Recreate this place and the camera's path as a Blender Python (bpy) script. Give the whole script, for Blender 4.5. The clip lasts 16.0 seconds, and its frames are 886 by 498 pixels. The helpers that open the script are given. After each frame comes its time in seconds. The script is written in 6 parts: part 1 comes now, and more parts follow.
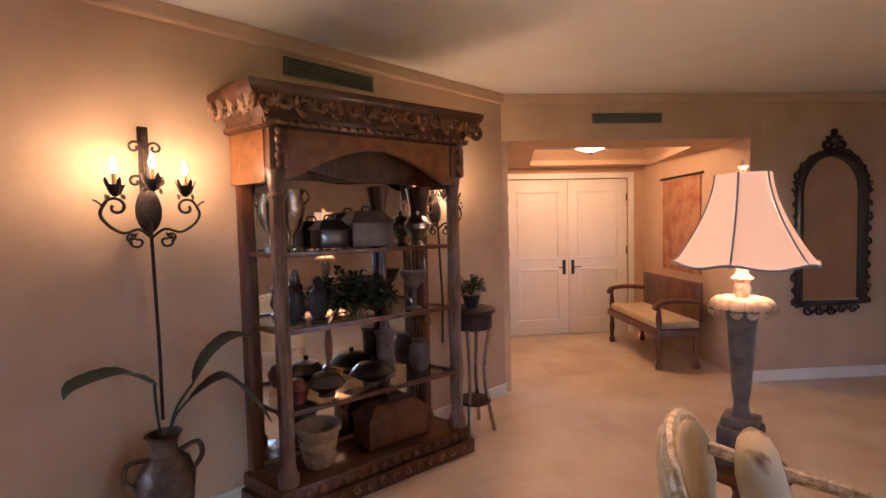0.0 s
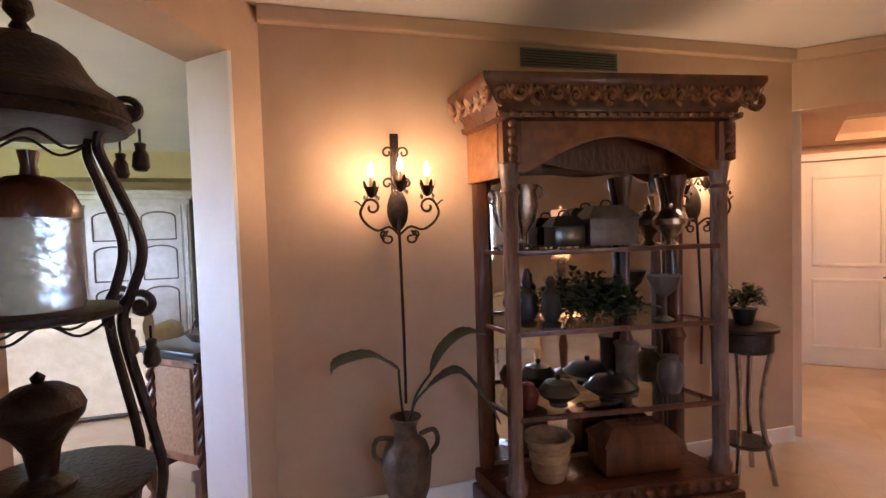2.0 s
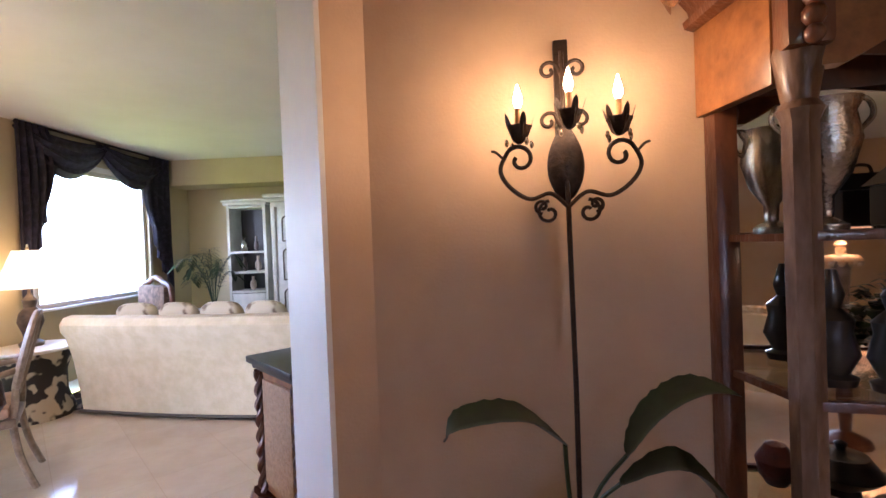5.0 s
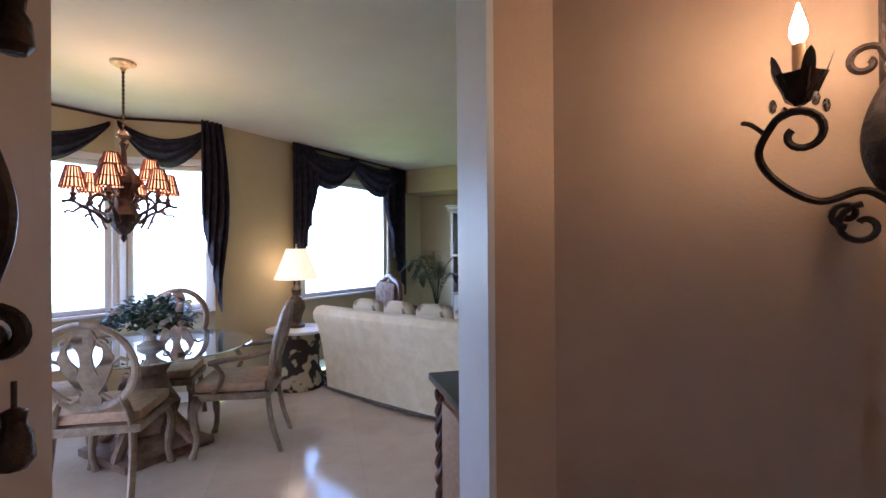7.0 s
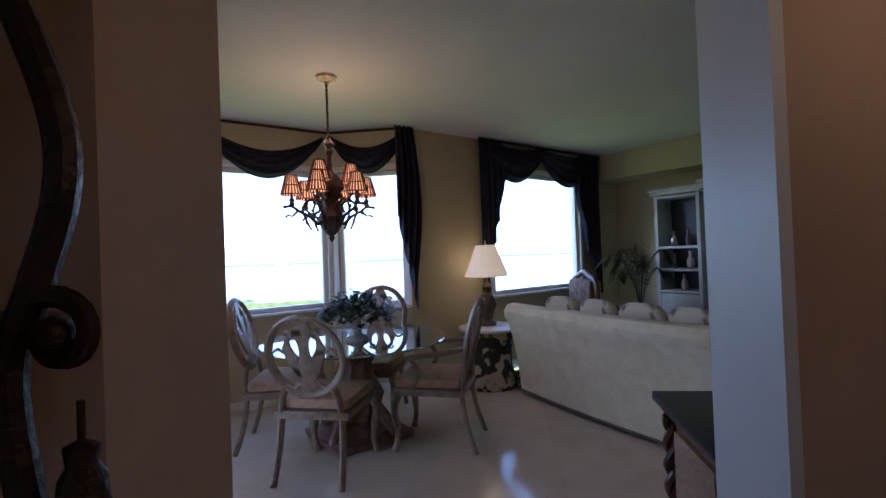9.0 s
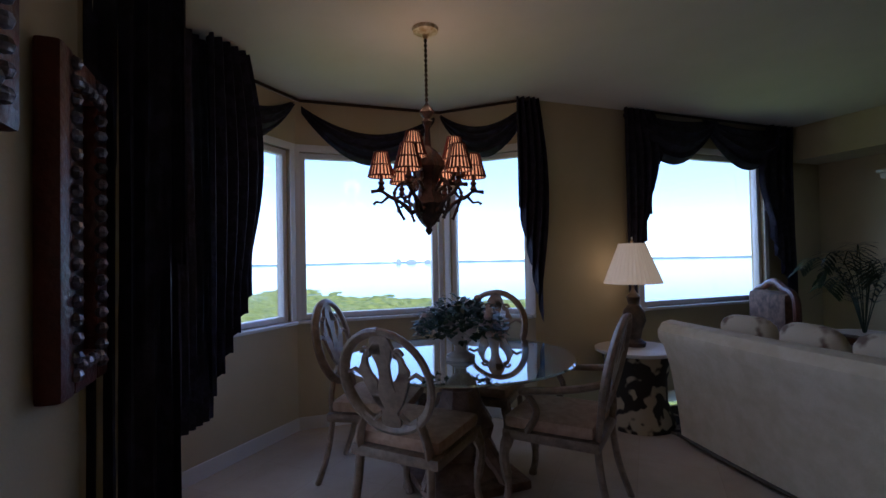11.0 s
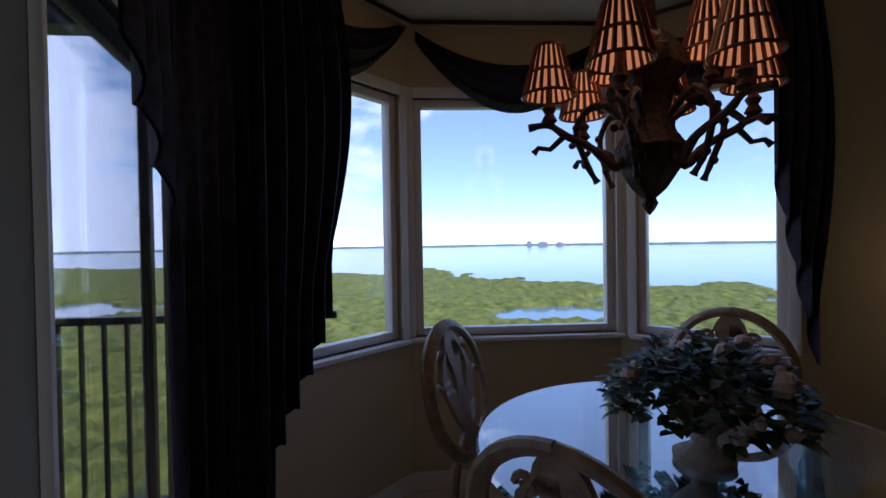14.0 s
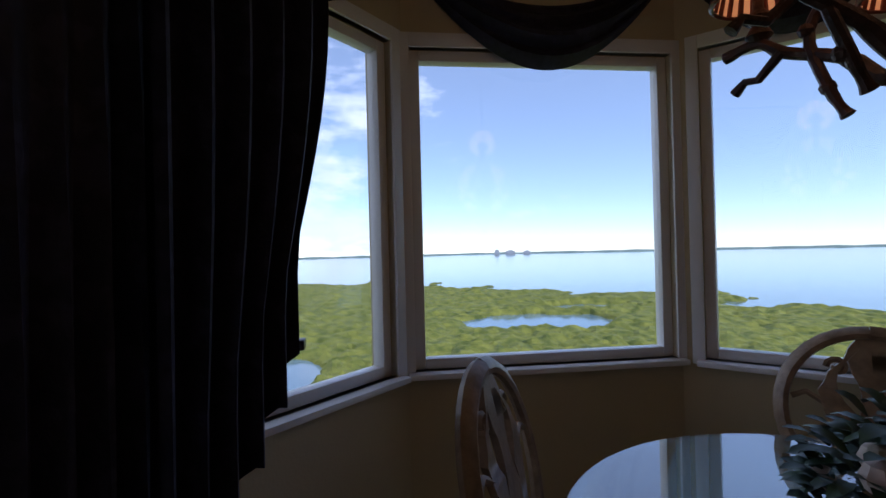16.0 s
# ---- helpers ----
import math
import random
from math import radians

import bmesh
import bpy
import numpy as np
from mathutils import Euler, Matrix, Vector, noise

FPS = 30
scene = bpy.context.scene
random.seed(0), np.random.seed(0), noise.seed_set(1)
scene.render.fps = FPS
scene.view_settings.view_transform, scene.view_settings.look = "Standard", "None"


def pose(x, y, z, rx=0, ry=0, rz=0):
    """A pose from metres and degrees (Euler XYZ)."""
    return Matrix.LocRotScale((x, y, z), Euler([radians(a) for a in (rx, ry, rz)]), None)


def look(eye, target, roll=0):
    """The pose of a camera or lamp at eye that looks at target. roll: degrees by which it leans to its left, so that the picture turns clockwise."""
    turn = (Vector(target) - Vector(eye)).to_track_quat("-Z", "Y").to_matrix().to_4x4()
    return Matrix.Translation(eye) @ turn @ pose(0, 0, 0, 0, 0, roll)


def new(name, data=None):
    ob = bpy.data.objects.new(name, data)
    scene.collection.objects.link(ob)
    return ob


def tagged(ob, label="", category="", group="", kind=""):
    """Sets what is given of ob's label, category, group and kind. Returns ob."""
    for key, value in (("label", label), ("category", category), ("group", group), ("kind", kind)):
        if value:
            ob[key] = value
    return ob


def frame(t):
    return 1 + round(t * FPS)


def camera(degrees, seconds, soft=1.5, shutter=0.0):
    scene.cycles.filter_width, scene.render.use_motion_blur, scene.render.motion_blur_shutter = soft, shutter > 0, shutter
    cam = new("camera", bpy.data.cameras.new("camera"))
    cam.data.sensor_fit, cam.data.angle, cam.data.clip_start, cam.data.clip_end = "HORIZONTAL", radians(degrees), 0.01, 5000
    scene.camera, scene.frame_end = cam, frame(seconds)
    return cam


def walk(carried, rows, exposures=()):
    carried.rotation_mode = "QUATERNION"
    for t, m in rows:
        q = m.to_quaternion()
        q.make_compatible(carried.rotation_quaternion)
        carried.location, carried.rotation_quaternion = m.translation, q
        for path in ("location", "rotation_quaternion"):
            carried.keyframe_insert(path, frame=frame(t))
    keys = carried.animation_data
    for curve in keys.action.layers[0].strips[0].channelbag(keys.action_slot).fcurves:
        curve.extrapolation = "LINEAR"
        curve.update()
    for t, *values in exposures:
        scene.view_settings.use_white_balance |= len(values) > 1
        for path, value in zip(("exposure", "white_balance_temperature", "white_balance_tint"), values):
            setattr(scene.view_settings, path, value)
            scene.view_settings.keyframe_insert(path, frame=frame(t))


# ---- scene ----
cam = camera(87.1, 16.0)
PATH = [
    (0, (0.215, -1.826, 1.486), (1.719, -0.511, 1.384), -1.4),
    (0.5, (0.211, -1.816, 1.458), (1.536, -0.32, 1.38), -1.6),
    (1, (0.213, -1.749, 1.427), (1.355, -0.109, 1.377), -1.9),
    (1.5, (0.25, -1.676, 1.452), (1.196, 0.085, 1.389), -1.8),
    (2, (0.348, -1.675, 1.473), (1.034, 0.202, 1.396), -1.8),
    (2.5, (0.472, -1.677, 1.496), (0.904, 0.273, 1.395), -2.0),
    (3, (0.489, -1.645, 1.482), (0.802, 0.329, 1.387), -2.1),
    (5.5, (0.641, -0.583, 1.363), (0.395, 1.401, 1.349), -3.6),
    (6, (0.643, -0.431, 1.381), (0.177, 1.514, 1.362), -4.6),
    (6.5, (0.652, -0.380, 1.356), (-0.074, 1.479, 1.395), -1.0),
    (7, (0.668, -0.425, 1.410), (-0.322, 1.310, 1.419), -0.4),
    (7.5, (0.676, -0.404, 1.395), (-0.554, 1.174, 1.391), -1.2),
    (8, (0.652, -0.375, 1.399), (-0.742, 1.06, 1.387), -2.0),
    (8.5, (0.559, -0.307, 1.383), (-0.94, 1.017, 1.385), -2.3),
    (11, (-0.168, 0.298, 1.353), (-2.031, 1.023, 1.393), -1.1),
    (11.5, (-0.371, 0.369, 1.386), (-2.284, 0.954, 1.407), -1.3),
    (12, (-0.6, 0.44, 1.402), (-2.549, 0.888, 1.405), -1.2),
    (12.5, (-0.838, 0.487, 1.425), (-2.81, 0.821, 1.404), -1.2),
    (13, (-1.029, 0.469, 1.417), (-3.009, 0.752, 1.393), -1.2),
    (13.5, (-1.232, 0.469, 1.427), (-3.217, 0.713, 1.39), -1.3),
    (14, (-1.43, 0.503, 1.415), (-3.422, 0.688, 1.388), -0.9),
    (14.5, (-1.59, 0.519, 1.423), (-3.584, 0.662, 1.4), -1.3),
    (15, (-1.777, 0.499, 1.431), (-3.77, 0.654, 1.408), -2.1),
    (15.5, (-1.969, 0.421, 1.399), (-3.955, 0.657, 1.405), -1.3),
    (16, (-2.15, 0.401, 1.378), (-4.124, 0.721, 1.388), -1.4),
]
EXPOSURES = [(0, 4.8, 5450, 19), (3.0, 4.75, 5550, 19), (5.0, 4.5, 5500, 19), (6.0, 4.15, 5400, 18), (7.0, 3.6, 5000, 15), (8.5, 2.55, 4700, 14),
             (11.0, 1.3, 4800, 17), (12.5, 0.62, 4800, 18), (14.5, 0.38, 5400, 18), (16.0, 0.32, 5600, 14)]
walk(cam, [(t, look(eye, target, roll)) for t, eye, target, roll in PATH], EXPOSURES)

# ---- daylight ----
world = bpy.data.worlds.new("world")
scene.world = world
world.use_nodes = True
wn, wl = world.node_tree.nodes, world.node_tree.links
wn.clear()
w_out, w_bg, w_sky = wn.new("ShaderNodeOutputWorld"), wn.new("ShaderNodeBackground"), wn.new("ShaderNodeTexSky")
w_sky.sky_type, w_sky.sun_disc = "NISHITA", False
w_sky.sun_elevation, w_sky.sun_rotation = radians(52), radians(60)
w_sky.air_density = 0.75
w_sky.altitude, w_sky.dust_density, w_sky.ozone_density = 30, 0.05, 2.2
w_co, w_map, w_noise, w_ramp, w_mix = (wn.new("ShaderNodeTexCoord"), wn.new("ShaderNodeMapping"), wn.new("ShaderNodeTexNoise"),
                                       wn.new("ShaderNodeValToRGB"), wn.new("ShaderNodeMixRGB"))
w_map.inputs["Scale"].default_value = (1.6, 1.6, 4.5)
w_map.inputs["Location"].default_value = (0.3, 0.7, 0.1)
w_noise.inputs["Scale"].default_value, w_noise.inputs["Detail"].default_value, w_noise.inputs["Roughness"].default_value = 2.2, 9, 0.6
w_ramp.color_ramp.elements[0].position, w_ramp.color_ramp.elements[1].position = 0.51, 0.64
w_ramp.color_ramp.elements[0].color = (0.2, 0.2, 0.2, 1)
w_mix.inputs[2].default_value = (5.4, 5.8, 6.9, 1)
wl.new(w_co.outputs["Generated"], w_map.inputs["Vector"])
wl.new(w_map.outputs["Vector"], w_noise.inputs["Vector"])
w_sep, w_lean = wn.new("ShaderNodeSeparateXYZ"), wn.new("ShaderNodeMath")
w_lean.operation = "MULTIPLY_ADD"
w_lean.inputs[1].default_value = -0.24
wl.new(w_co.outputs["Generated"], w_sep.inputs[0])
wl.new(w_sep.outputs["Y"], w_lean.inputs[0])
wl.new(w_noise.outputs["Fac"], w_lean.inputs[2])
wl.new(w_lean.outputs[0], w_ramp.inputs["Fac"])
wl.new(w_ramp.outputs["Color"], w_mix.inputs[0])
wl.new(w_sky.outputs["Color"], w_mix.inputs[1])
wl.new(w_mix.outputs["Color"], w_bg.inputs["Color"])
wl.new(w_bg.outputs["Background"], w_out.inputs["Surface"])
w_bg.inputs["Strength"].default_value = 0.15
sun = new("sun", bpy.data.lights.new("sun", "SUN"))
sun.data.energy, sun.data.angle, sun.data.color = 3.0, radians(0.5), (1, 0.96, 0.9)
sun.matrix_world = look((0, 0, 50), (-math.sin(radians(60)) * math.cos(radians(52)) * 50, -math.cos(radians(60)) * math.cos(radians(52)) * 50, 50 - math.sin(radians(52)) * 50))


# ---- materials ----
def mat(name, color, rough=0.5, metal=0.0, color2=None, scale=8.0, bump=0.0, bump_scale=60.0, glow=None, glow_power=0.0, stretch=None, coat=0.0, detail=4.0, lo=0.35, hi=0.65, coords="Object", spec=None):
    m = bpy.data.materials.new(name)
    m.use_nodes = True
    n, l = m.node_tree.nodes, m.node_tree.links
    b = n["Principled BSDF"]
    b.inputs["Base Color"].default_value = (*color, 1)
    b.inputs["Roughness"].default_value, b.inputs["Metallic"].default_value = rough, metal
    b.inputs["Coat Weight"].default_value, b.inputs["Coat Roughness"].default_value = coat, 0.15
    if spec is not None:
        b.inputs["Specular IOR Level"].default_value = spec
    co, mp = n.new("ShaderNodeTexCoord"), n.new("ShaderNodeMapping")
    l.new(co.outputs[coords], mp.inputs["Vector"])
    if stretch:
        mp.inputs["Scale"].default_value = stretch
    if color2:
        t, r = n.new("ShaderNodeTexNoise"), n.new("ShaderNodeValToRGB")
        t.inputs["Scale"].default_value, t.inputs["Detail"].default_value, t.inputs["Roughness"].default_value = scale, detail, 0.6
        r.color_ramp.elements[0].position, r.color_ramp.elements[1].position = lo, hi
        r.color_ramp.elements[0].color, r.color_ramp.elements[1].color = (*color, 1), (*color2, 1)
        l.new(mp.outputs["Vector"], t.inputs["Vector"])
        l.new(t.outputs["Fac"], r.inputs["Fac"])
        l.new(r.outputs["Color"], b.inputs["Base Color"])
    if bump:
        t2, bp = n.new("ShaderNodeTexNoise"), n.new("ShaderNodeBump")
        t2.inputs["Scale"].default_value, t2.inputs["Detail"].default_value = bump_scale, 3
        bp.inputs["Strength"].default_value, bp.inputs["Distance"].default_value = bump, 0.01
        l.new(mp.outputs["Vector"], t2.inputs["Vector"])
        l.new(t2.outputs["Fac"], bp.inputs["Height"])
        l.new(bp.outputs["Normal"], b.inputs["Normal"])
    if glow:
        b.inputs["Emission Color"].default_value, b.inputs["Emission Strength"].default_value = (*glow, 1), glow_power
    return m


def glass_mat(name, tint=(1, 1, 1), rough=0.0, base=0.025, power=4):
    m = bpy.data.materials.new(name)
    m.use_nodes = True
    n, l = m.node_tree.nodes, m.node_tree.links
    n.remove(n["Principled BSDF"])
    tr, gl, fr, mx, pw, ad = (n.new("ShaderNodeBsdfTransparent"), n.new("ShaderNodeBsdfGlossy"), n.new("ShaderNodeLayerWeight"), n.new("ShaderNodeMixShader"),
                              n.new("ShaderNodeMath"), n.new("ShaderNodeMath"))
    pw.operation, pw.inputs[1].default_value = "POWER", power
    ad.operation, ad.inputs[1].default_value, ad.inputs[2].default_value = "MULTIPLY_ADD", 0.9, base
    tr.inputs["Color"].default_value, gl.inputs["Roughness"].default_value, fr.inputs["Blend"].default_value = (*tint, 1), rough, 0.5
    l.new(fr.outputs["Facing"], pw.inputs[0])
    l.new(pw.outputs[0], ad.inputs[0])
    l.new(ad.outputs[0], mx.inputs["Fac"])
    l.new(tr.outputs["BSDF"], mx.inputs[1])
    l.new(gl.outputs["BSDF"], mx.inputs[2])
    l.new(mx.outputs["Shader"], n["Material Output"].inputs["Surface"])
    return m


def floor_mat(name, c1, c2, joint, tile, turn):
    m = mat(name, c1, 0.12, color2=c2, scale=2.2, detail=8, lo=0.3, hi=0.7)
    n, l = m.node_tree.nodes, m.node_tree.links
    b = n["Principled BSDF"]
    br, mp, mix, co = n.new("ShaderNodeTexBrick"), n.new("ShaderNodeMapping"), n.new("ShaderNodeMixRGB"), n.new("ShaderNodeTexCoord")
    mp.inputs["Rotation"].default_value = (0, 0, radians(turn))
    br.offset, br.inputs["Scale"].default_value = 0.0, 1.0
    br.inputs["Brick Width"].default_value = br.inputs["Row Height"].default_value = tile
    br.inputs["Mortar Size"].default_value, br.inputs["Mortar Smooth"].default_value = 0.003, 0.8
    br.inputs["Color1"].default_value = (1, 1, 1, 1)
    br.inputs["Color2"].default_value = (0.93, 0.92, 0.9, 1)
    br.inputs["Mortar"].default_value = (*joint, 1)
    l.new(co.outputs["Object"], mp.inputs["Vector"])
    l.new(mp.outputs["Vector"], br.inputs["Vector"])
    old = b.inputs["Base Color"].links[0].from_socket
    mix.blend_type, mix.inputs[0].default_value = "MULTIPLY", 1
    l.new(old, mix.inputs[1])
    l.new(br.outputs["Color"], mix.inputs[2])
    l.new(mix.outputs["Color"], b.inputs["Base Color"])
    return m


M_WALL = mat("wall_paint_warm", (0.455, 0.315, 0.205), 0.7, color2=(0.56, 0.405, 0.275), scale=1.9, detail=9, lo=0.3, hi=0.7, bump=0.12, bump_scale=90)
M_WALL2 = mat("wall_paint_olive", (0.50, 0.43, 0.27), 0.75, color2=(0.56, 0.485, 0.31), scale=1.4, bump=0.1, bump_scale=90)
M_WHITE = mat("white_paint", (0.72, 0.71, 0.69), 0.45, color2=(0.77, 0.76, 0.74), scale=3, bump=0.03)
M_CEIL = mat("ceiling_paint", (0.68, 0.66, 0.60), 0.8, color2=(0.72, 0.70, 0.65), scale=2, bump=0.15, bump_scale=120)
M_FLOOR = floor_mat("marble_floor", (0.54, 0.43, 0.32), (0.66, 0.56, 0.45), (0.86, 0.83, 0.8), 0.46, 45)
M_FRAME = mat("window_frame_white", (0.78, 0.78, 0.79), 0.35)
M_GLASS = glass_mat("window_glass")
M_TGLASS = glass_mat("table_glass", (0.78, 0.92, 0.88), base=0.26, power=2.2)
M_MIRROR = mat("mirror_silver", (0.86, 0.86, 0.84), 0.03, 1.0)
M_WOOD = mat("carved_wood", (0.05, 0.016, 0.008), 0.38, color2=(0.14, 0.048, 0.02), scale=9, bump=0.6, bump_scale=38, stretch=(1, 1, 0.35), coat=0.3)
M_WOODL = mat("burl_wood", (0.17, 0.062, 0.018), 0.35, color2=(0.30, 0.12, 0.035), scale=14, bump=0.1, coat=0.3)
M_IRON = mat("bronze_iron", (0.012, 0.007, 0.005), 0.45, 0.35, color2=(0.042, 0.022, 0.013), scale=25, bump=0.4, bump_scale=90)
M_BLUE = mat("navy_damask", (0.006, 0.006, 0.022), 0.75, color2=(0.02, 0.018, 0.045), scale=16, bump=0.3, bump_scale=40, detail=2, lo=0.48, hi=0.6)
M_SOFA = mat("sofa_damask", (0.58, 0.48, 0.30), 0.85, color2=(0.66, 0.56, 0.38), scale=9, bump=0.25, bump_scale=60, detail=2)
M_CHAIR = mat("pickled_wood", (0.17, 0.115, 0.068), 0.42, color2=(0.29, 0.21, 0.135), scale=18, bump=0.25, bump_scale=50)
M_SEAT = mat("seat_fabric", (0.36, 0.22, 0.13), 0.85, color2=(0.47, 0.31, 0.19), scale=24, bump=0.3)
M_SHADE = mat("cream_shade", (0.80, 0.72, 0.56), 0.8, glow=(1.0, 0.66, 0.36), glow_power=0.10)
M_GLOW = mat("bulb_glow", (1, 0.8, 0.5), 0.4, glow=(1.0, 0.62, 0.30), glow_power=8)


# ---- mesh helpers ----
def put(bm, mt, parent=None, name="part", label="", smooth=True, kind=""):
    me = bpy.data.meshes.new(name)
    bm.to_mesh(me)
    bm.free()
    if isinstance(mt, (list, tuple)):
        for k in mt:
            me.materials.append(k)
    else:
        me.materials.append(mt)
    if smooth:
        for p in me.polygons:
            p.use_smooth = True
        me.set_sharp_from_angle(angle=radians(38))
    ob = new(name, me)
    if parent:
        ob.parent = parent
    return tagged(ob, label, "", "", kind)


def part(name, bm, material, parent, label="", kind=""):
    return put(bm, material, parent, name, label, True, kind)


def thing(name, m, label, category, group=""):
    ob = new(name)
    ob.empty_display_size = 0.1
    ob.matrix_world = m
    return tagged(ob, label, category, group)


def box(bm, x0, x1, y0, y1, z0, z1, bevel=0.0, m=None):
    vs = [bm.verts.new((x, y, z)) for x in (x0, x1) for y in (y0, y1) for z in (z0, z1)]
    fs = [bm.faces.new([vs[i] for i in q]) for q in ((0, 1, 3, 2), (4, 6, 7, 5), (0, 4, 5, 1), (2, 3, 7, 6), (0, 2, 6, 4), (1, 5, 7, 3))]
    if bevel:
        es = list({e for f in fs for e in f.edges})
        r = bmesh.ops.bevel(bm, geom=es, offset=bevel, segments=2, affect="EDGES", profile=0.6)
        vs = list({v for f in r["faces"] for v in f.verts} | {v for v in vs if v.is_valid})
    if m:
        bmesh.ops.transform(bm, matrix=m, verts=[v for v in vs if v.is_valid])
    return bm


def lathe(bm, prof, c=(0, 0), n=24, m=None, wave=None, squash=1.0):
    rings = []
    for r, z in prof:
        ring = []
        for i in range(n):
            a = 2 * math.pi * i / n
            k = r * (wave(a, z) if wave else 1)
            ring.append(bm.verts.new((c[0] + k * math.cos(a), c[1] + k * squash * math.sin(a), z)))
        rings.append(ring)
    for a, b in zip(rings, rings[1:]):
        for i in range(n):
            bm.faces.new((a[i], a[(i + 1) % n], b[(i + 1) % n], b[i]))
    for ring, r in ((rings[0], prof[0][0]), (rings[-1], prof[-1][0])):
        if r > 1e-4:
            bm.faces.new(ring if ring is rings[-1] else ring[::-1])
    if m:
        bmesh.ops.transform(bm, matrix=m, verts=[v for g in rings for v in g])
    return bm


def tube(bm, pts, r, n=8, flat=1.0):
    pts = [Vector(p) for p in pts]
    rad = r if isinstance(r, (list, tuple)) else [r] * len(pts)
    rings, side = [], None
    for i, p in enumerate(pts):
        d = (pts[min(i + 1, len(pts) - 1)] - pts[max(i - 1, 0)]).normalized()
        if side is None:
            side = d.orthogonal().normalized()
        side = (side - d * side.dot(d)).normalized()
        up = d.cross(side)
        rings.append([bm.verts.new(p + (side * math.cos(2 * math.pi * k / n) + up * math.sin(2 * math.pi * k / n) * flat) * rad[i]) for k in range(n)])
    for a, b in zip(rings, rings[1:]):
        for k in range(n):
            bm.faces.new((a[k], a[(k + 1) % n], b[(k + 1) % n], b[k]))
    bm.faces.new(rings[0][::-1])
    bm.faces.new(rings[-1])
    return bm


def curve(ctrl, n=8, closed=False):
    c = [Vector(p) for p in ctrl]
    out = []
    for i in range(len(c) - 1):
        p0, p1, p2, p3 = c[max(i - 1, 0)], c[i], c[i + 1], c[min(i + 2, len(c) - 1)]
        for k in range(n):
            t = k / n
            out.append(0.5 * ((2 * p1) + (p2 - p0) * t + (2 * p0 - 5 * p1 + 4 * p2 - p3) * t * t + (3 * p1 - p0 - 3 * p2 + p3) * t ** 3))
    out.append(c[-1])
    return out


def spiral(c, r0, r1, a0, a1, n=26, plane="xz"):
    out = []
    for i in range(n + 1):
        t = i / n
        r, a = r0 + (r1 - r0) * t, radians(a0 + (a1 - a0) * t)
        u, v = r * math.cos(a), r * math.sin(a)
        out.append((c[0] + u, c[1], c[2] + v) if plane == "xz" else (c[0], c[1] + u, c[2] + v))
    return out


def prism(bm, poly, z0, z1):
    a = [bm.verts.new((x, y, z0)) for x, y in poly]
    b = [bm.verts.new((x, y, z1)) for x, y in poly]
    bm.faces.new(a[::-1])
    bm.faces.new(b)
    n = len(poly)
    for i in range(n):
        bm.faces.new((a[i], a[(i + 1) % n], b[(i + 1) % n], b[i]))
    bmesh.ops.recalc_face_normals(bm, faces=bm.faces)
    return bm


def wall(name, p, q, z0, z1, thick, mt, holes=()):
    """A wall whose room face runs from p to q; its body lies to the left of that way. holes: (s0, s1, z0, z1) along it."""
    p, q = Vector((*p, 0)), Vector((*q, 0))
    d = q - p
    length = d.length
    ss = sorted({0, length, *[h[0] for h in holes], *[h[1] for h in holes]})
    bm = bmesh.new()
    for s0, s1 in zip(ss, ss[1:]):
        mid, spans, z = (s0 + s1) / 2, [], z0
        for h in sorted([h for h in holes if h[0] < mid < h[1]], key=lambda h: h[2]):
            if h[2] > z + 1e-4:
                spans.append((z, h[2]))
            z = h[3]
        if z < z1 - 1e-4:
            spans.append((z, z1))
        for a, b in spans:
            box(bm, s0, s1, 0, thick, a, b)
    bmesh.ops.remove_doubles(bm, verts=bm.verts, dist=1e-4)
    ob = put(bm, mt, None, name, smooth=False, kind="structure")
    ob.matrix_world = Matrix.Translation(p) @ Matrix.Rotation(math.atan2(d.y, d.x), 4, "Z")
    return ob


def strip(name, p, q, z0, z1, out, mt, off=0.0):
    """A board along p to q that stands out to the right by out."""
    p, q = Vector((*p, 0)), Vector((*q, 0))
    d = q - p
    bm = bmesh.new()
    box(bm, 0, d.length, -out - off, -off, z0, z1, bevel=min(out, z1 - z0) * 0.25)
    ob = put(bm, mt, None, name, smooth=False, kind="structure")
    ob.matrix_world = Matrix.Translation(p) @ Matrix.Rotation(math.atan2(d.y, d.x), 4, "Z")
    return ob


# ---- plan ----
H_ROOM, H_HALL, H_OPEN, H_HEAD, H_SILL = 2.65, 2.57, 2.31, 2.24, 0.875
C, E, J = (0.325, 0.752), (0.206, 0.64), (0.007, 0.851)
LN, LF = (-0.30, -0.185), (-0.51, 0.01)
S_END, V1, P1, P2 = (3.57, 0.42), (5.30, 1.53), (5.15, -1.15), (7.4, -3.4)
D_L, D_R, V2 = (5.30, 1.53), (6.47, 0.38), (6.62, 0.24)
B0, B1, B2, B3, B4 = (-3.24, -0.30), (-4.10, 0.56), (-4.05, 1.79), (-3.46, 2.38), (-3.42, 5.50)
L0 = (-0.81, -0.30)
DW = (-1.50, 0.0)


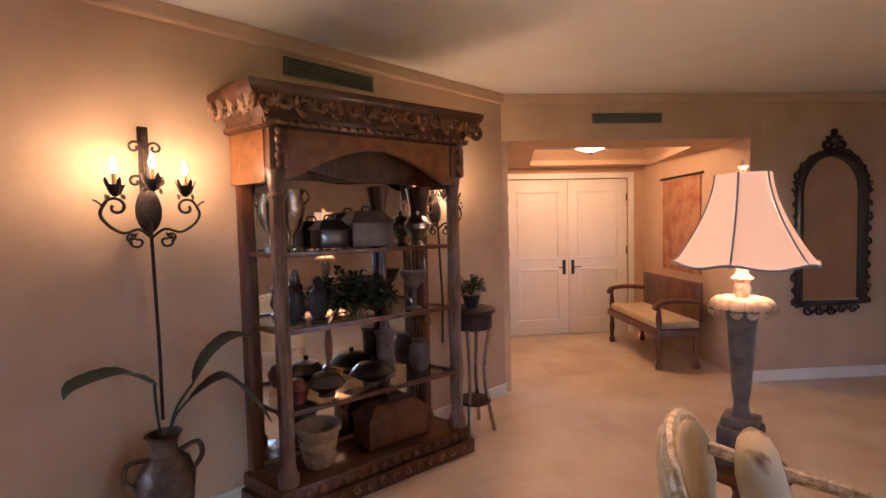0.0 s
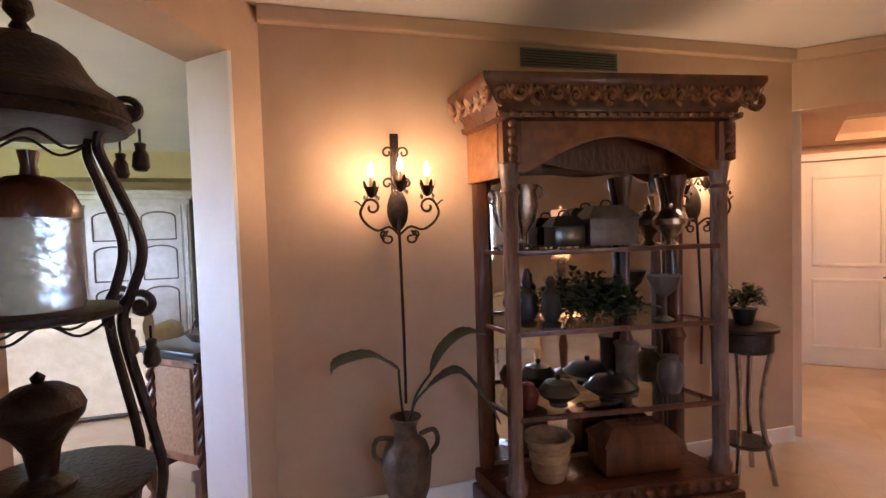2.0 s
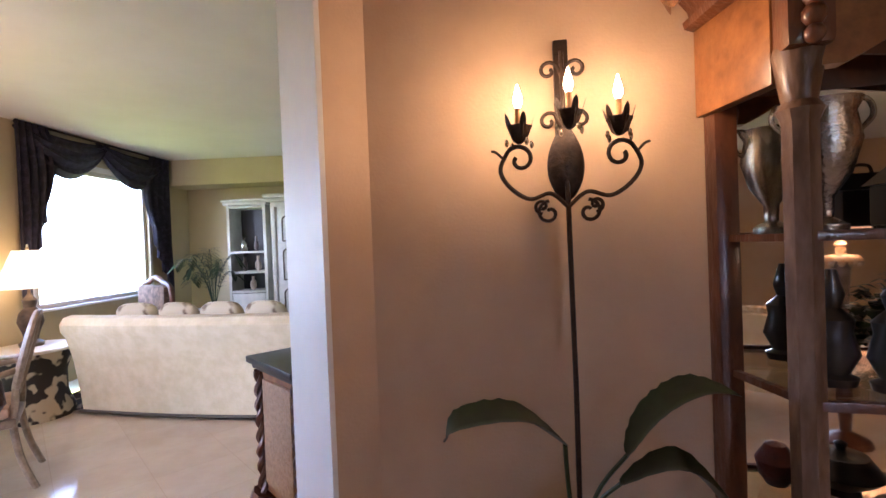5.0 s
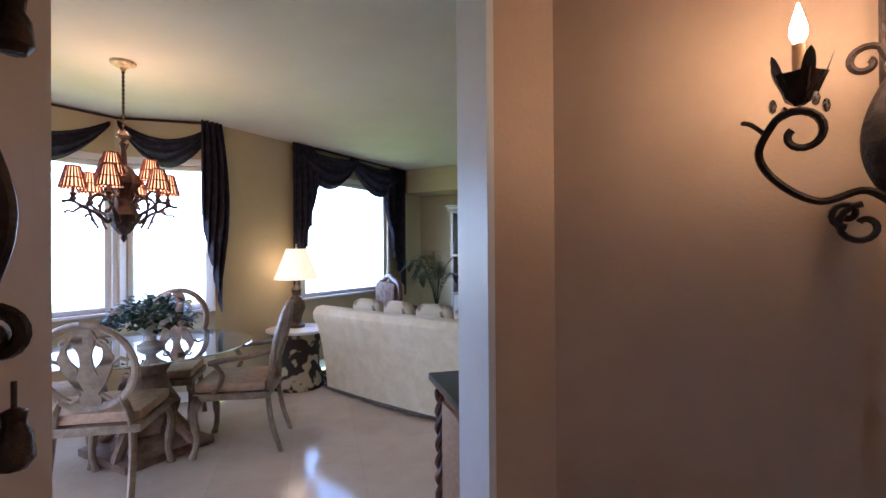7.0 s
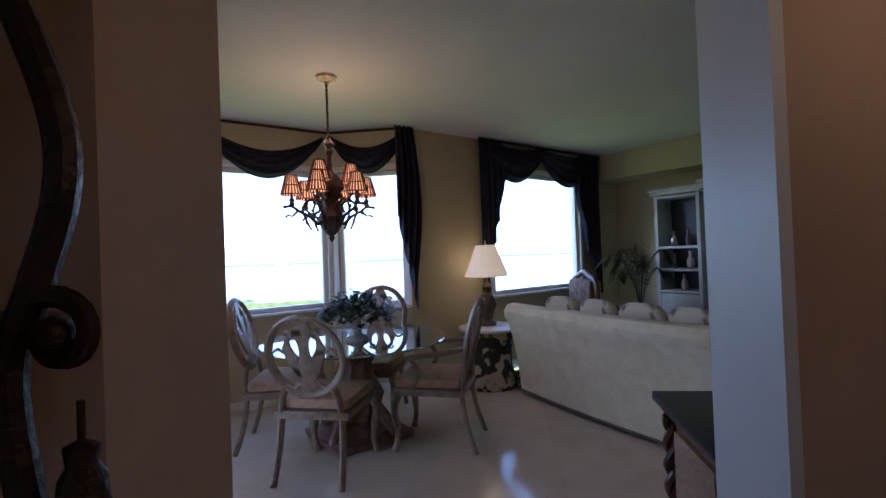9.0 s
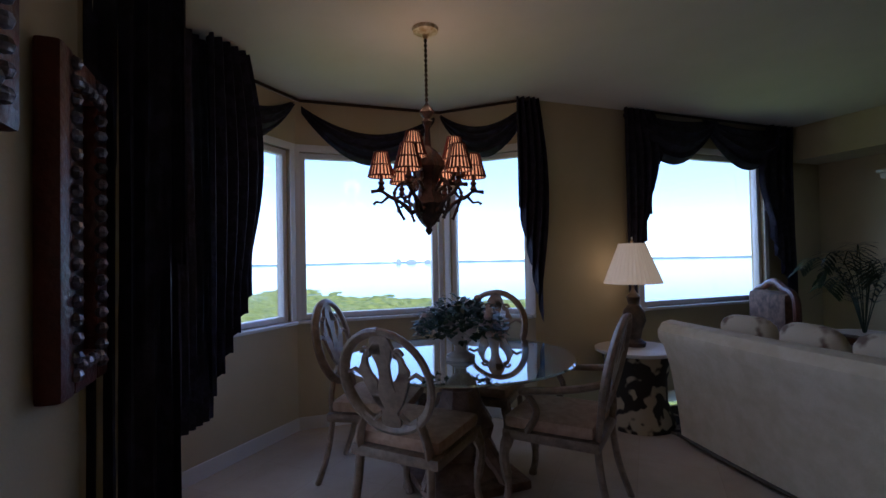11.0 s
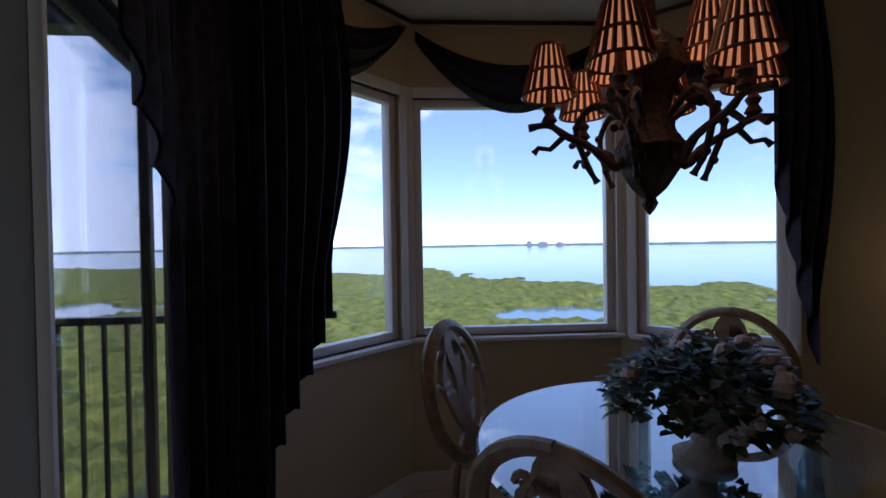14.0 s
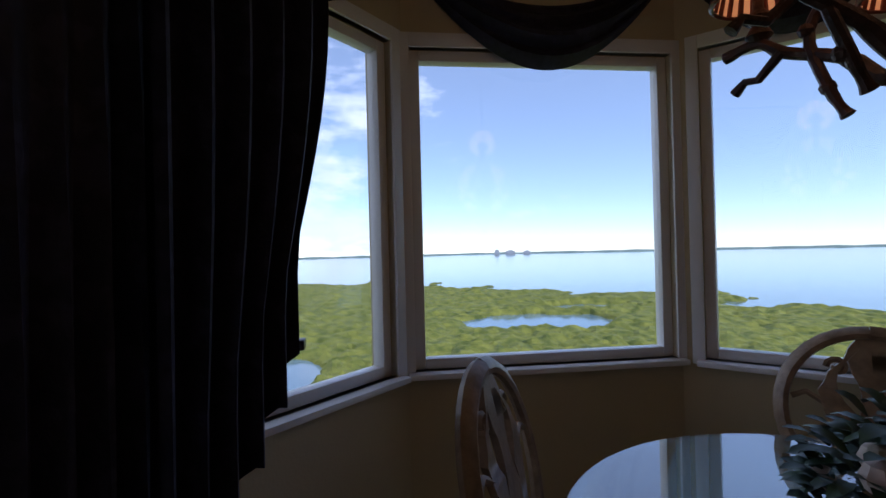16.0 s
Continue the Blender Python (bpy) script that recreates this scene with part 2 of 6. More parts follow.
# ---- the shell ----
wall("wall_sconce", C, S_END, 0, H_HALL, 0.12, M_WALL)
wall("wall_vestibule_left", (3.66, 0.42), V1, 0, 2.5, 0.10, M_WALL)
wall("wall_vestibule_right", V2, P1, 0, 2.5, 0.10, M_WALL)
dl = (Vector(V2) - Vector(D_L)).length
wall("wall_door", D_L, V2, 0, 2.5, 0.12, M_WALL, holes=[(0.03, 1.64, 0, 2.05)])
wall("wall_hall_front", P1, P2, 0, H_HALL, 0.12, M_WALL)
wall("wall_header", S_END, P1, 2.19, H_HALL, 0.12, M_WALL)
# the wide opening
bm = prism(bmesh.new(), [C, (0.45, 1.18), (0.26, 1.16), J, E], 0, H_HALL)
put(bm, [M_WALL], None, "wall_pier_east", smooth=False, kind="structure")
bm = prism(bmesh.new(), [LN, LF, (-0.56, -0.004), (-0.9, -0.442), (-1.42, -0.52), (-1.75, -2.55), (-1.6, -2.55)], 0, H_ROOM)
put(bm, M_WALL, None, "wall_pier_west", smooth=False, kind="structure")
bm = prism(bmesh.new(), [E, J, LF, LN], H_OPEN, H_ROOM)
put(bm, M_WALL, None, "wall_lintel", smooth=False, kind="structure")
bm = prism(bmesh.new(), [(J[0] + 0.003, J[1] + 0.003), (E[0] + 0.003, E[1] - 0.003), (E[0] - 0.012, E[1] - 0.012), (J[0] - 0.009, J[1] - 0.009)], 0, H_OPEN)
put(bm, M_WHITE, None, "door_lining_east", smooth=False, kind="structure")
# hall behind the walker
wall("wall_hall_west", (-1.0, -5.6), (-1.6, -2.5), 0, H_HALL, 0.12, M_WALL)
wall("wall_hall_south", (5.0, -6.2), (-1.0, -5.6), 0, H_HALL, 0.12, M_WALL, holes=[(3.3, 3.9, 0.9, 2.0)])
wall("wall_hall_east", P2, (5.0, -6.2), 0, H_HALL, 0.12, M_WALL)
# great room
wall("wall_left", B0, DW, 0, H_ROOM, -0.05, M_WALL2, holes=[(0.05, 1.70, 0.0, 2.12)])
put(prism(bmesh.new(), [(-0.62, -0.08), (-1.42, -0.08), (-1.497, -0.003), (-1.47, -0.44), (-0.9, -0.44)], 0, H_ROOM), M_WALL2, None, "wall_pictures", smooth=False, kind="structure")
for nm, a, b, hs in (("wall_bay_a", B0, B1, [(0.33, 1.145, H_SILL, H_HEAD)]), ("wall_bay_b", B1, B2, [(0.03, 1.205, H_SILL, H_HEAD)]),
                     ("wall_bay_c", B2, B3, [(0.09, 0.79, H_SILL, H_HEAD)]), ("wall_main", B3, B4, [(1.13, 2.72, H_SILL, 2.31)])):
    wall(nm, a, b, 0, H_ROOM, 0.14, M_WALL2, holes=hs)
wall("wall_north", (-3.42, 6.0), (3.2, 6.0), 0, H_ROOM, 0.14, M_WALL2)
wall("wall_niche_side", (-3.42, 5.5), (-3.42, 6.0), 0, H_ROOM, 0.14, M_WALL2)
wall("wall_soffit", (-3.42, 5.5), (3.2, 5.5), 2.3, H_ROOM, 0.5, M_WALL2)
wall("wall_east", (3.2, 6.0), (3.2, 4.1), 0, H_ROOM, 0.14, M_WALL2)
wall("wall_back", (3.2, 4.1), J, 0, H_ROOM, 0.14, M_WALL2)
# floors and ceilings
bm = bmesh.new()
box(bm, -3.35, 8, -7, 6.1, -0.05, 0)
prism(bm, [(-3.35, -0.2), (-3.35, 2.3), (-3.46, 2.38), (-4.05, 1.79), (-4.10, 0.56)], -0.05, 0.0)
put(bm, M_FLOOR, None, "floor", smooth=False, kind="structure")
bm = prism(bmesh.new(), [B0, L0, LF, J, (3.3, 4.2), (3.3, 6.1), (-3.5, 6.1), B4, B3, B2, B1], H_ROOM, H_ROOM + 0.1)
put(bm, M_CEIL, None, "ceiling_room", smooth=False, kind="structure")
bm = prism(bmesh.new(), [C, S_END, P1, P2, (5.0, -6.3), (-1.0, -5.7), (-1.7, -2.5), LN, E], H_HALL, H_HALL + 0.1)
put(bm, M_CEIL, None, "ceiling_hall", smooth=False, kind="structure")
# vestibule ceiling with a lit tray
u = Vector((P1[0] - S_END[0], P1[1] - S_END[1]))
v = Vector((V1[0] - S_END[0], V1[1] - S_END[1]))


def vest(a, b):
    p = Vector(S_END) + u * a + v * b
    return (p.x, p.y)


bm = bmesh.new()
for a0, a1, b0, b1 in ((0, 0.14, 0.06, 1), (0.84, 1, 0.06, 1), (0.14, 0.84, 0.06, 0.22), (0.14, 0.84, 0.86, 1)):
    prism(bm, [vest(a0, b0), vest(a1, b0), vest(a1, b1), vest(a0, b1)], 2.19, 2.25)
put(bm, M_WALL, None, "ceiling_vestibule", smooth=False, kind="structure")
bm = prism(bmesh.new(), [vest(-0.05, 0.02), vest(1.05, 0.02), vest(1.05, 1.05), vest(-0.05, 1.05)], 2.42, 2.48)
put(bm, M_CEIL, None, "ceiling_tray", smooth=False, kind="structure")
# crown and base
for nm, a, b, z0, z1, o, mt in (("crown", C, S_END, H_HALL - 0.08, H_HALL, 0.05, M_WALL), ("crown", S_END, P2, H_HALL - 0.08, H_HALL, 0.05, M_WALL),
                                ("baseboard", C, S_END, 0, 0.1, 0.015, M_WHITE), ("baseboard", P1, P2, 0, 0.1, 0.015, M_WHITE),
                                ("baseboard", B0, B1, 0, 0.1, 0.015, M_WHITE), ("baseboard", B1, B2, 0, 0.1, 0.015, M_WHITE),
                                ("baseboard", B2, B3, 0, 0.1, 0.015, M_WHITE), ("baseboard", B3, B4, 0, 0.1, 0.015, M_WHITE)):
    strip(nm, a, b, z0, z1, o, mt)


def window(idx, p, q, s0, s1, H_HEAD=H_HEAD):
    """One fixed pane in its frame, in the wall from p to q."""
    p, q = Vector((*p, 0)), Vector((*q, 0))
    d = q - p
    w = new("window_%d" % idx)
    w.matrix_world = Matrix.Translation(p) @ Matrix.Rotation(math.atan2(d.y, d.x), 4, "Z")
    tagged(w, "white-framed fixed window pane over the bay", "window", "", "structure")
    bm = bmesh.new()
    for x0, x1, z0, z1 in ((s0, s0 + 0.045, H_SILL, H_HEAD), (s1 - 0.045, s1, H_SILL, H_HEAD), (s0 + 0.045, s1 - 0.045, H_SILL, H_SILL + 0.045), (s0 + 0.045, s1 - 0.045, H_HEAD - 0.045, H_HEAD)):
        box(bm, x0, x1, 0.03, 0.09, z0, z1, 0.005)
    part("window_frame", bm, M_FRAME, w, kind="structure")
    bm = bmesh.new()
    box(bm, s0 - 0.03, s1 + 0.03, -0.05, 0.05, H_SILL - 0.025, H_SILL, 0.006)
    part("window_sill", bm, M_FRAME, w, kind="structure")
    bm = bmesh.new()
    box(bm, s0 + 0.045, s1 - 0.045, 0.055, 0.061, H_SILL + 0.045, H_HEAD - 0.045)
    g = part("pane", bm, M_GLASS, w, kind="structure")
    g.visible_shadow = False
    bm = bmesh.new()
    for x0, x1, z0, z1 in ((s0 - 0.05, s0, H_SILL - 0.02, H_HEAD + 0.06), (s1, s1 + 0.05, H_SILL - 0.02, H_HEAD + 0.06), (s0, s1, H_HEAD, H_HEAD + 0.06)):
        box(bm, x0, x1, -0.012, 0.03, z0, z1, 0.004)
    part("casing", bm, M_FRAME, w, kind="structure")


window(1, B0, B1, 0.33, 1.145)
window(2, B1, B2, 0.03, 1.205)
window(3, B2, B3, 0.09, 0.79)
window(4, B3, B4, 1.13, 2.72, 2.31)


# ---- outside ----
PONDS = ((-198, 66, 24, 32, 0.15), (-128, -22, 20, 13, 0.2), (-150, -40, 34, 10, 0.5), (-240, -170, 60, 34, 0.4), (-330, -120, 90, 12, 0.3), (-95, -78, 22, 14, 0.4), (-235, 112, 12, 26, 0.3))


def land_at(x, y):
    d = math.hypot(x, y)
    n1 = noise.noise(Vector((x / 90, y / 90, 0.3))) + 0.5 * noise.noise(Vector((x / 30, y / 30, 1.7))) + 0.25 * noise.noise(Vector((x / 11, y / 11, 5.1)))
    shore = 470 - 0.85 * max(y - 20, 0) + 0.9 * max(-y - 60, 0) + 70 * noise.noise(Vector((y / 110, 0.2, 3.0)))
    f = (shore - d) / 110 + n1 * 1.1
    for px, py, rx, ry, k in PONDS:
        e = ((x - px) / rx) ** 2 + ((y - py) / ry) ** 2 - 1 + n1 * 1.1
        f = min(f, e * 0.7)
    return f


n_a, n_r = 380, 300
verts, faces = [], []
for i in range(n_r):
    r = 14 * (1100 / 14) ** (i / (n_r - 1))
    for k in range(n_a):
        a = radians(60 + 215 * k / (n_a - 1))
        x, y = r * math.cos(a), r * math.sin(a)
        f = max(-1, min(1, land_at(x, y) * 4))
        if f > 0:
            size = 7.0 if r > 160 else 4.5
            dv = noise.voronoi(Vector((x / size, y / size, 0)))[0][0]
            h = f ** 0.5 * (1.2 + 2.4 * max(0, 1 - dv * 1.25) ** 0.6) + 0.9 * noise.noise(Vector((x / 1.7, y / 1.7, 4))) + 1.6 * noise.noise(Vector((x / 30, y / 30, 9)))
        else:
            h = -1.2
        verts.append((x, y, -30 + h))
for i in range(n_r - 1):
    for k in range(n_a - 1):
        q = i * n_a + k
        faces.append((q, q + 1, q + n_a + 1, q + n_a))
me = bpy.data.meshes.new("ground")
me.from_pydata(verts, [], faces)
M_GREEN = mat("mangrove", (0.055, 0.075, 0.013), 0.7, color2=(0.19, 0.195, 0.035), scale=0.22, bump=1.0, bump_scale=1.1, detail=9, spec=0.2)
me.materials.append(M_GREEN)
tagged(new("ground", me), kind="structure")
M_WATER = mat("bay_water", (0.12, 0.19, 0.24), 0.12, color2=(0.10, 0.15, 0.18), scale=0.01, bump=0.02, bump_scale=0.6, spec=0.9)
bm = bmesh.new()
bmesh.ops.create_circle(bm, cap_ends=True, radius=4800, segments=96)
bmesh.ops.translate(bm, verts=bm.verts, vec=(0, 0, -30))
put(bm, M_WATER, None, "water", smooth=False, kind="structure")
M_SHORE = mat("far_shore", (0.10, 0.15, 0.14), 0.9, color2=(0.14, 0.19, 0.17), scale=0.02)
verts, faces = [], []
for k in range(181):
    a = radians(60 + 215 * k / 180)
    r = 3300 + 500 * noise.noise(Vector((a * 4, 0, 0)))
    h = 9 + 9 * noise.noise(Vector((a * 30, 2, 0)))
    for rr, z in ((r, -30), (r + 30, -30 + h), (r + 700, -30 + h)):
        verts.append((rr * math.cos(a), rr * math.sin(a), z))
for k in range(180):
    for j in range(2):
        q = k * 3 + j
        faces.append((q, q + 1, q + 4, q + 3))
me = bpy.data.meshes.new("backdrop")
me.from_pydata(verts, [], faces)
me.materials.append(M_SHORE)
tagged(new("backdrop", me), kind="structure")

M_TOWER = mat("far_concrete", (0.30, 0.32, 0.35), 0.9)
for i, (ang, w, h) in enumerate(((162.6, 60, 24), (164.2, 30, 30), (160.6, 44, 20))):
    a = radians(ang)
    t = thing("tower_block", Matrix.Translation((3050 * math.cos(a), 3050 * math.sin(a), -30)) @ Matrix.Rotation(a, 4, "Z"), "pale grey tower block on the far shore", "building", "towers on the far shore")
    part("wall", box(bmesh.new(), -w / 2, w / 2, -w / 2, w / 2, 0, h, 0.3), M_TOWER, t)
    part("roof", box(bmesh.new(), -w / 4, w / 4, -w / 4, w / 4, h, h + 5, 0.2), M_TOWER, t)


# ---- lamps that light the rooms ----
def bulb_light(name, loc, power, color=(1, 0.57, 0.31), r=0.02, parent=None):
    ob = new(name, bpy.data.lights.new(name, "POINT"))
    ob.data.energy, ob.data.color, ob.data.shadow_soft_size = power, color, r
    ob.location = loc
    if parent:
        ob.parent = parent
    return ob


# ---- more materials ----
M_GILT = mat("gilded_carving", (0.40, 0.28, 0.13), 0.45, 0.3, color2=(0.72, 0.66, 0.52), scale=30, bump=0.6, bump_scale=60)
M_LEAF = mat("leaf_green", (0.006, 0.018, 0.006), 0.4, color2=(0.018, 0.042, 0.012), scale=12)
M_LEAF2 = mat("leaf_grey_green", (0.012, 0.032, 0.01), 0.5, color2=(0.04, 0.08, 0.026), scale=14)
M_PETAL = mat("pale_blossom", (0.45, 0.42, 0.33), 0.7, color2=(0.55, 0.40, 0.36), scale=10)
M_POT = mat("aged_bronze_pot", (0.04, 0.028, 0.018), 0.45, 0.4, color2=(0.14, 0.10, 0.065), scale=10, bump=0.3)
M_STONE = mat("carved_stone", (0.30, 0.24, 0.18), 0.6, color2=(0.45, 0.38, 0.29), scale=14, bump=0.4, bump_scale=40)
M_BLACK = mat("black_lacquer", (0.012, 0.012, 0.014), 0.3, coat=0.4)
M_SILVER = mat("silver_ware", (0.55, 0.53, 0.5), 0.22, 1.0, color2=(0.35, 0.33, 0.3), scale=20, bump=0.3, bump_scale=70)
M_CANE = mat("woven_cane", (0.30, 0.17, 0.08), 0.6, color2=(0.42, 0.26, 0.13), scale=60, bump=0.6, bump_scale=160)
M_PILLOW = mat("floral_pillow", (0.50, 0.43, 0.30), 0.9, color2=(0.16, 0.11, 0.07), scale=7, detail=2, lo=0.52, hi=0.62, bump=0.2)
M_ARMOIRE = mat("antique_white_paint", (0.46, 0.46, 0.40), 0.5, color2=(0.58, 0.57, 0.51), scale=7, bump=0.2)
M_GROOVE = mat("dark_glaze", (0.10, 0.085, 0.06), 0.6)
M_RUG = mat("dark_floral_rug", (0.02, 0.015, 0.014), 0.95, color2=(0.28, 0.22, 0.15), scale=9, detail=2, lo=0.5, hi=0.58, bump=0.3, bump_scale=200)
M_PINK = mat("pink_silk_shade", (0.80, 0.58, 0.45), 0.8, glow=(1.0, 0.46, 0.22), glow_power=0.026)
M_PETALC = mat("whitewashed_carving", (0.62, 0.56, 0.44), 0.5, color2=(0.42, 0.32, 0.20), scale=30, bump=0.3, bump_scale=60)
M_TRIM = mat("grey_braid", (0.30, 0.30, 0.34), 0.8)
M_VENT = mat("vent_grey", (0.14, 0.15, 0.13), 0.5, 0.3)
M_BEAD = mat("dark_red_beads", (0.06, 0.012, 0.008), 0.4, color2=(0.2, 0.04, 0.02), scale=40)
M_SHIN = mat("shade_lining", (0.85, 0.6, 0.36), 0.8, glow=(1.0, 0.36, 0.13), glow_power=0.30)
M_BRANCH = mat("dark_branch_bronze", (0.022, 0.012, 0.009), 0.5, 0.3, color2=(0.07, 0.03, 0.02), scale=30, bump=0.6, bump_scale=60)
M_REDW = mat("dark_red_wood", (0.12, 0.02, 0.012), 0.4, color2=(0.06, 0.012, 0.01), scale=20, bump=0.4)
M_CANDLE = mat("candle_sleeve", (0.55, 0.30, 0.12), 0.5)
M_OUT = mat("balcony_concrete", (0.45, 0.43, 0.40), 0.8, color2=(0.5, 0.48, 0.45), scale=5)
M_DARKMETAL = mat("dark_bronze_aluminium", (0.02, 0.02, 0.022), 0.4, 0.5)
M_HGLASS = mat("hammered_glass", (0.86, 0.90, 0.94), 0.08, color2=(0.60, 0.66, 0.72), scale=45, bump=1.0, bump_scale=55, detail=2)
M_HGLASS.node_tree.nodes["Principled BSDF"].inputs["Transmission Weight"].default_value = 0.75
M_SHELF = glass_mat("shelf_glass", (0.9, 0.88, 0.8), base=0.06)
M_PLUM = mat("vase_brown_grey", (0.07, 0.055, 0.05), 0.35, color2=(0.15, 0.125, 0.11), scale=12, bump=0.3)
M_PAINTING = mat("dim_canvas", (0.03, 0.03, 0.035), 0.35, color2=(0.09, 0.09, 0.10), scale=3)
M_TAPESTRY = mat("red_tapestry", (0.30, 0.10, 0.06), 0.9, color2=(0.42, 0.24, 0.13), scale=6, detail=3)
M_SILVERFRAME = mat("silver_leaf_frame", (0.10, 0.10, 0.14), 0.3, 0.8, color2=(0.35, 0.35, 0.42), scale=30, bump=0.6, bump_scale=70)


def ball(bm, c, r, n=8, sz=1.0):
    pr = [(r * math.sin(math.pi * i / n) + 1e-5, c[2] - r * sz * math.cos(math.pi * i / n)) for i in range(n + 1)]
    return lathe(bm, pr, (c[0], c[1]), n * 2)


def leaf(bm, path, width, n=6, fold=0.15, rag=0.0):
    """A leaf blade along a path of points, widest in the middle."""
    pts = curve(path, n)
    rows = []
    for i, p in enumerate(pts):
        t = i / (len(pts) - 1)
        d = (pts[min(i + 1, len(pts) - 1)] - pts[max(i - 1, 0)]).normalized()
        s = d.cross(Vector((0, 0, 1)))
        s = s.normalized() if s.length > 1e-3 else Vector((1, 0, 0))
        w = width * math.sin(math.pi * min(max(t * 0.96 + 0.03, 0), 1)) ** 0.7 * (1 + rag * math.sin(i * 2.7))
        up = s.cross(d)
        rows.append([bm.verts.new(p - s * w + up * w * fold), bm.verts.new(p), bm.verts.new(p + s * w + up * w * fold)])
    for a, b in zip(rows, rows[1:]):
        bm.faces.new((a[0], a[1], b[1], b[0]))
        bm.faces.new((a[1], a[2], b[2], b[1]))
    return bm


M_CARVE = mat("gilt_rubbed_carving", (0.10, 0.036, 0.015), 0.4, color2=(0.34, 0.17, 0.07), scale=26, bump=0.5, bump_scale=70, coat=0.2)
M_COL = mat("greyed_wood_column", (0.085, 0.045, 0.028), 0.42, color2=(0.22, 0.14, 0.10), scale=14, bump=0.4, bump_scale=50, stretch=(1, 1, 0.3), coat=0.2)
# ---- carved display cabinet ----
def display_cabinet(m):
    W, D, e = 1.17, 0.325, 0.095

    def splay(bm):
        for v in bm.verts:
            k = max(0.0, v.co.y - 0.03) / (D - 0.03) * e
            v.co.x -= k if v.co.x > W * 0.8 or v.co.x < W * 0.2 else 0
        return bm

    c = thing("display_cabinet", m, "tall carved dark wood display cabinet with glass shelves", "cabinet")
    bm = box(bmesh.new(), -0.05, W + 0.05, -0.05, D, 0, 0.09, 0.012)
    box(bm, -0.03, W + 0.03, -0.03, D, 0.09, 0.17, 0.015)
    for i in range(16):
        x = 0.04 + i * (W - 0.08) / 15
        ball(bm, (x, -0.035, 0.13), 0.026, 5)
    part("base", splay(bm), M_WOOD, c, "carved dark wood plinth")
    for x, y in ((0.03, 0.03), (W - 0.03, 0.03)):
        prof = [(0.052, 0.17), (0.055, 0.22), (0.042, 0.24), (0.036, 0.28), (0.036, 1.62), (0.05, 1.65), (0.036, 1.67), (0.055, 1.78), (0.05, 1.80)]
        bm = lathe(bmesh.new(), prof, (x, y), 24, wave=lambda a, z: 1 + (0.10 * math.cos(8 * a) if 0.28 <= z <= 1.62 else 0))
        part("column", bm, M_COL, c, "fluted greyish wooden column")
    for x in (0.0, W - 0.06):
        bm = box(bmesh.new(), x, x + 0.06, D - 0.05, D, 0.17, 1.75, 0.006)
        part("back_post", splay(bm), M_WOOD, c)
    for x, k in ((W * 0.64, 1.0), (W - 0.11, 1.3)):
        bm = lathe(bmesh.new(), [(r * k, z) for r, z in ((0.04, 0.17), (0.025, 0.24), (0.028, 0.8), (0.038, 0.84), (0.025, 0.88), (0.028, 1.6), (0.05, 1.74))], (x, D - 0.06), 12)
        part("inner_post", bm, M_WOOD, c)
    bm = box(bmesh.new(), 0.06, W - 0.06, D - 0.022, D - 0.014, 0.2, 1.76)
    part("mirror_back", splay(bm), M_MIRROR, c, "mirrored back panel")
    # frieze with an arched lower edge
    bm = bmesh.new()
    n = 24
    top, low = [], []
    for i in range(n + 1):
        x = 0.06 + (W - 0.12) * i / n
        t = abs(2 * i / n - 1)
        low.append((x, 1.74 + 0.17 * (1 - min(1, max(0, (t - 0.05) / 0.85)) ** 1.6)))
        top.append((x, 1.98))
    for y0, y1 in ((-0.01, 0.03),):
        f = [bm.verts.new((x, y0, z)) for x, z in low] + [bm.verts.new((x, y0, z)) for x, z in top[::-1]]
        g = [bm.verts.new((v.co.x, y1, v.co.z)) for v in f]
        k = len(f)
        for i in range(n):
            bm.faces.new((f[i], f[i + 1], f[k - 2 - i], f[k - 1 - i]))
            bm.faces.new((g[i + 1], g[i], g[k - 1 - i], g[k - 2 - i]))
        for i in range(k):
            bm.faces.new((f[(i + 1) % k], f[i], g[i], g[(i + 1) % k]))
    part("frieze", bm, M_WOODL, c, "arched golden burl frieze")
    for x0, x1 in ((-0.02, 0.02), (W - 0.02, W + 0.02)):
        bm = box(bmesh.new(), x0, x1, 0.04, D, 1.72, 1.98, 0.005)
        part("side_panel", splay(bm), M_WOODL, c, "golden burl side panel")
    for x in (0.03, W - 0.03):
        bm = box(bmesh.new(), x - 0.05, x + 0.05, -0.04, 0.05, 1.78, 1.98, 0.02)
        for k in range(5):
            ball(bm, (x, -0.045, 1.80 + k * 0.04), 0.022 + 0.004 * (k % 2), 5)
        part("corbel", bm, M_WOOD, c, "carved acanthus corbel")
    bm = bmesh.new()
    steps = [(0.02, 1.98), (0.045, 1.99), (0.05, 2.01), (0.03, 2.02), (0.035, 2.04), (0.075, 2.09), (0.11, 2.13), (0.12, 2.15), (0.12, 2.175)]
    for (o0, z0), (o1, z1) in zip(steps, steps[1:]):
        a = [bm.verts.new(p) for p in ((-o0, D, z0), (-o0, -o0, z0), (W + o0, -o0, z0), (W + o0, D, z0))]
        b = [bm.verts.new(p) for p in ((-o1, D, z1), (-o1, -o1, z1), (W + o1, -o1, z1), (W + o1, D, z1))]
        for i in range(3):
            bm.faces.new((a[i], a[i + 1], b[i + 1], b[i]))
        bm.faces.new((a[3], a[0], b[0], b[3]))
    o = steps[-1][0]
    bm.faces.new([bm.verts.new(p) for p in ((-o, D, 2.175), (-o, -o, 2.175), (W + o, -o, 2.175), (W + o, D, 2.175))])
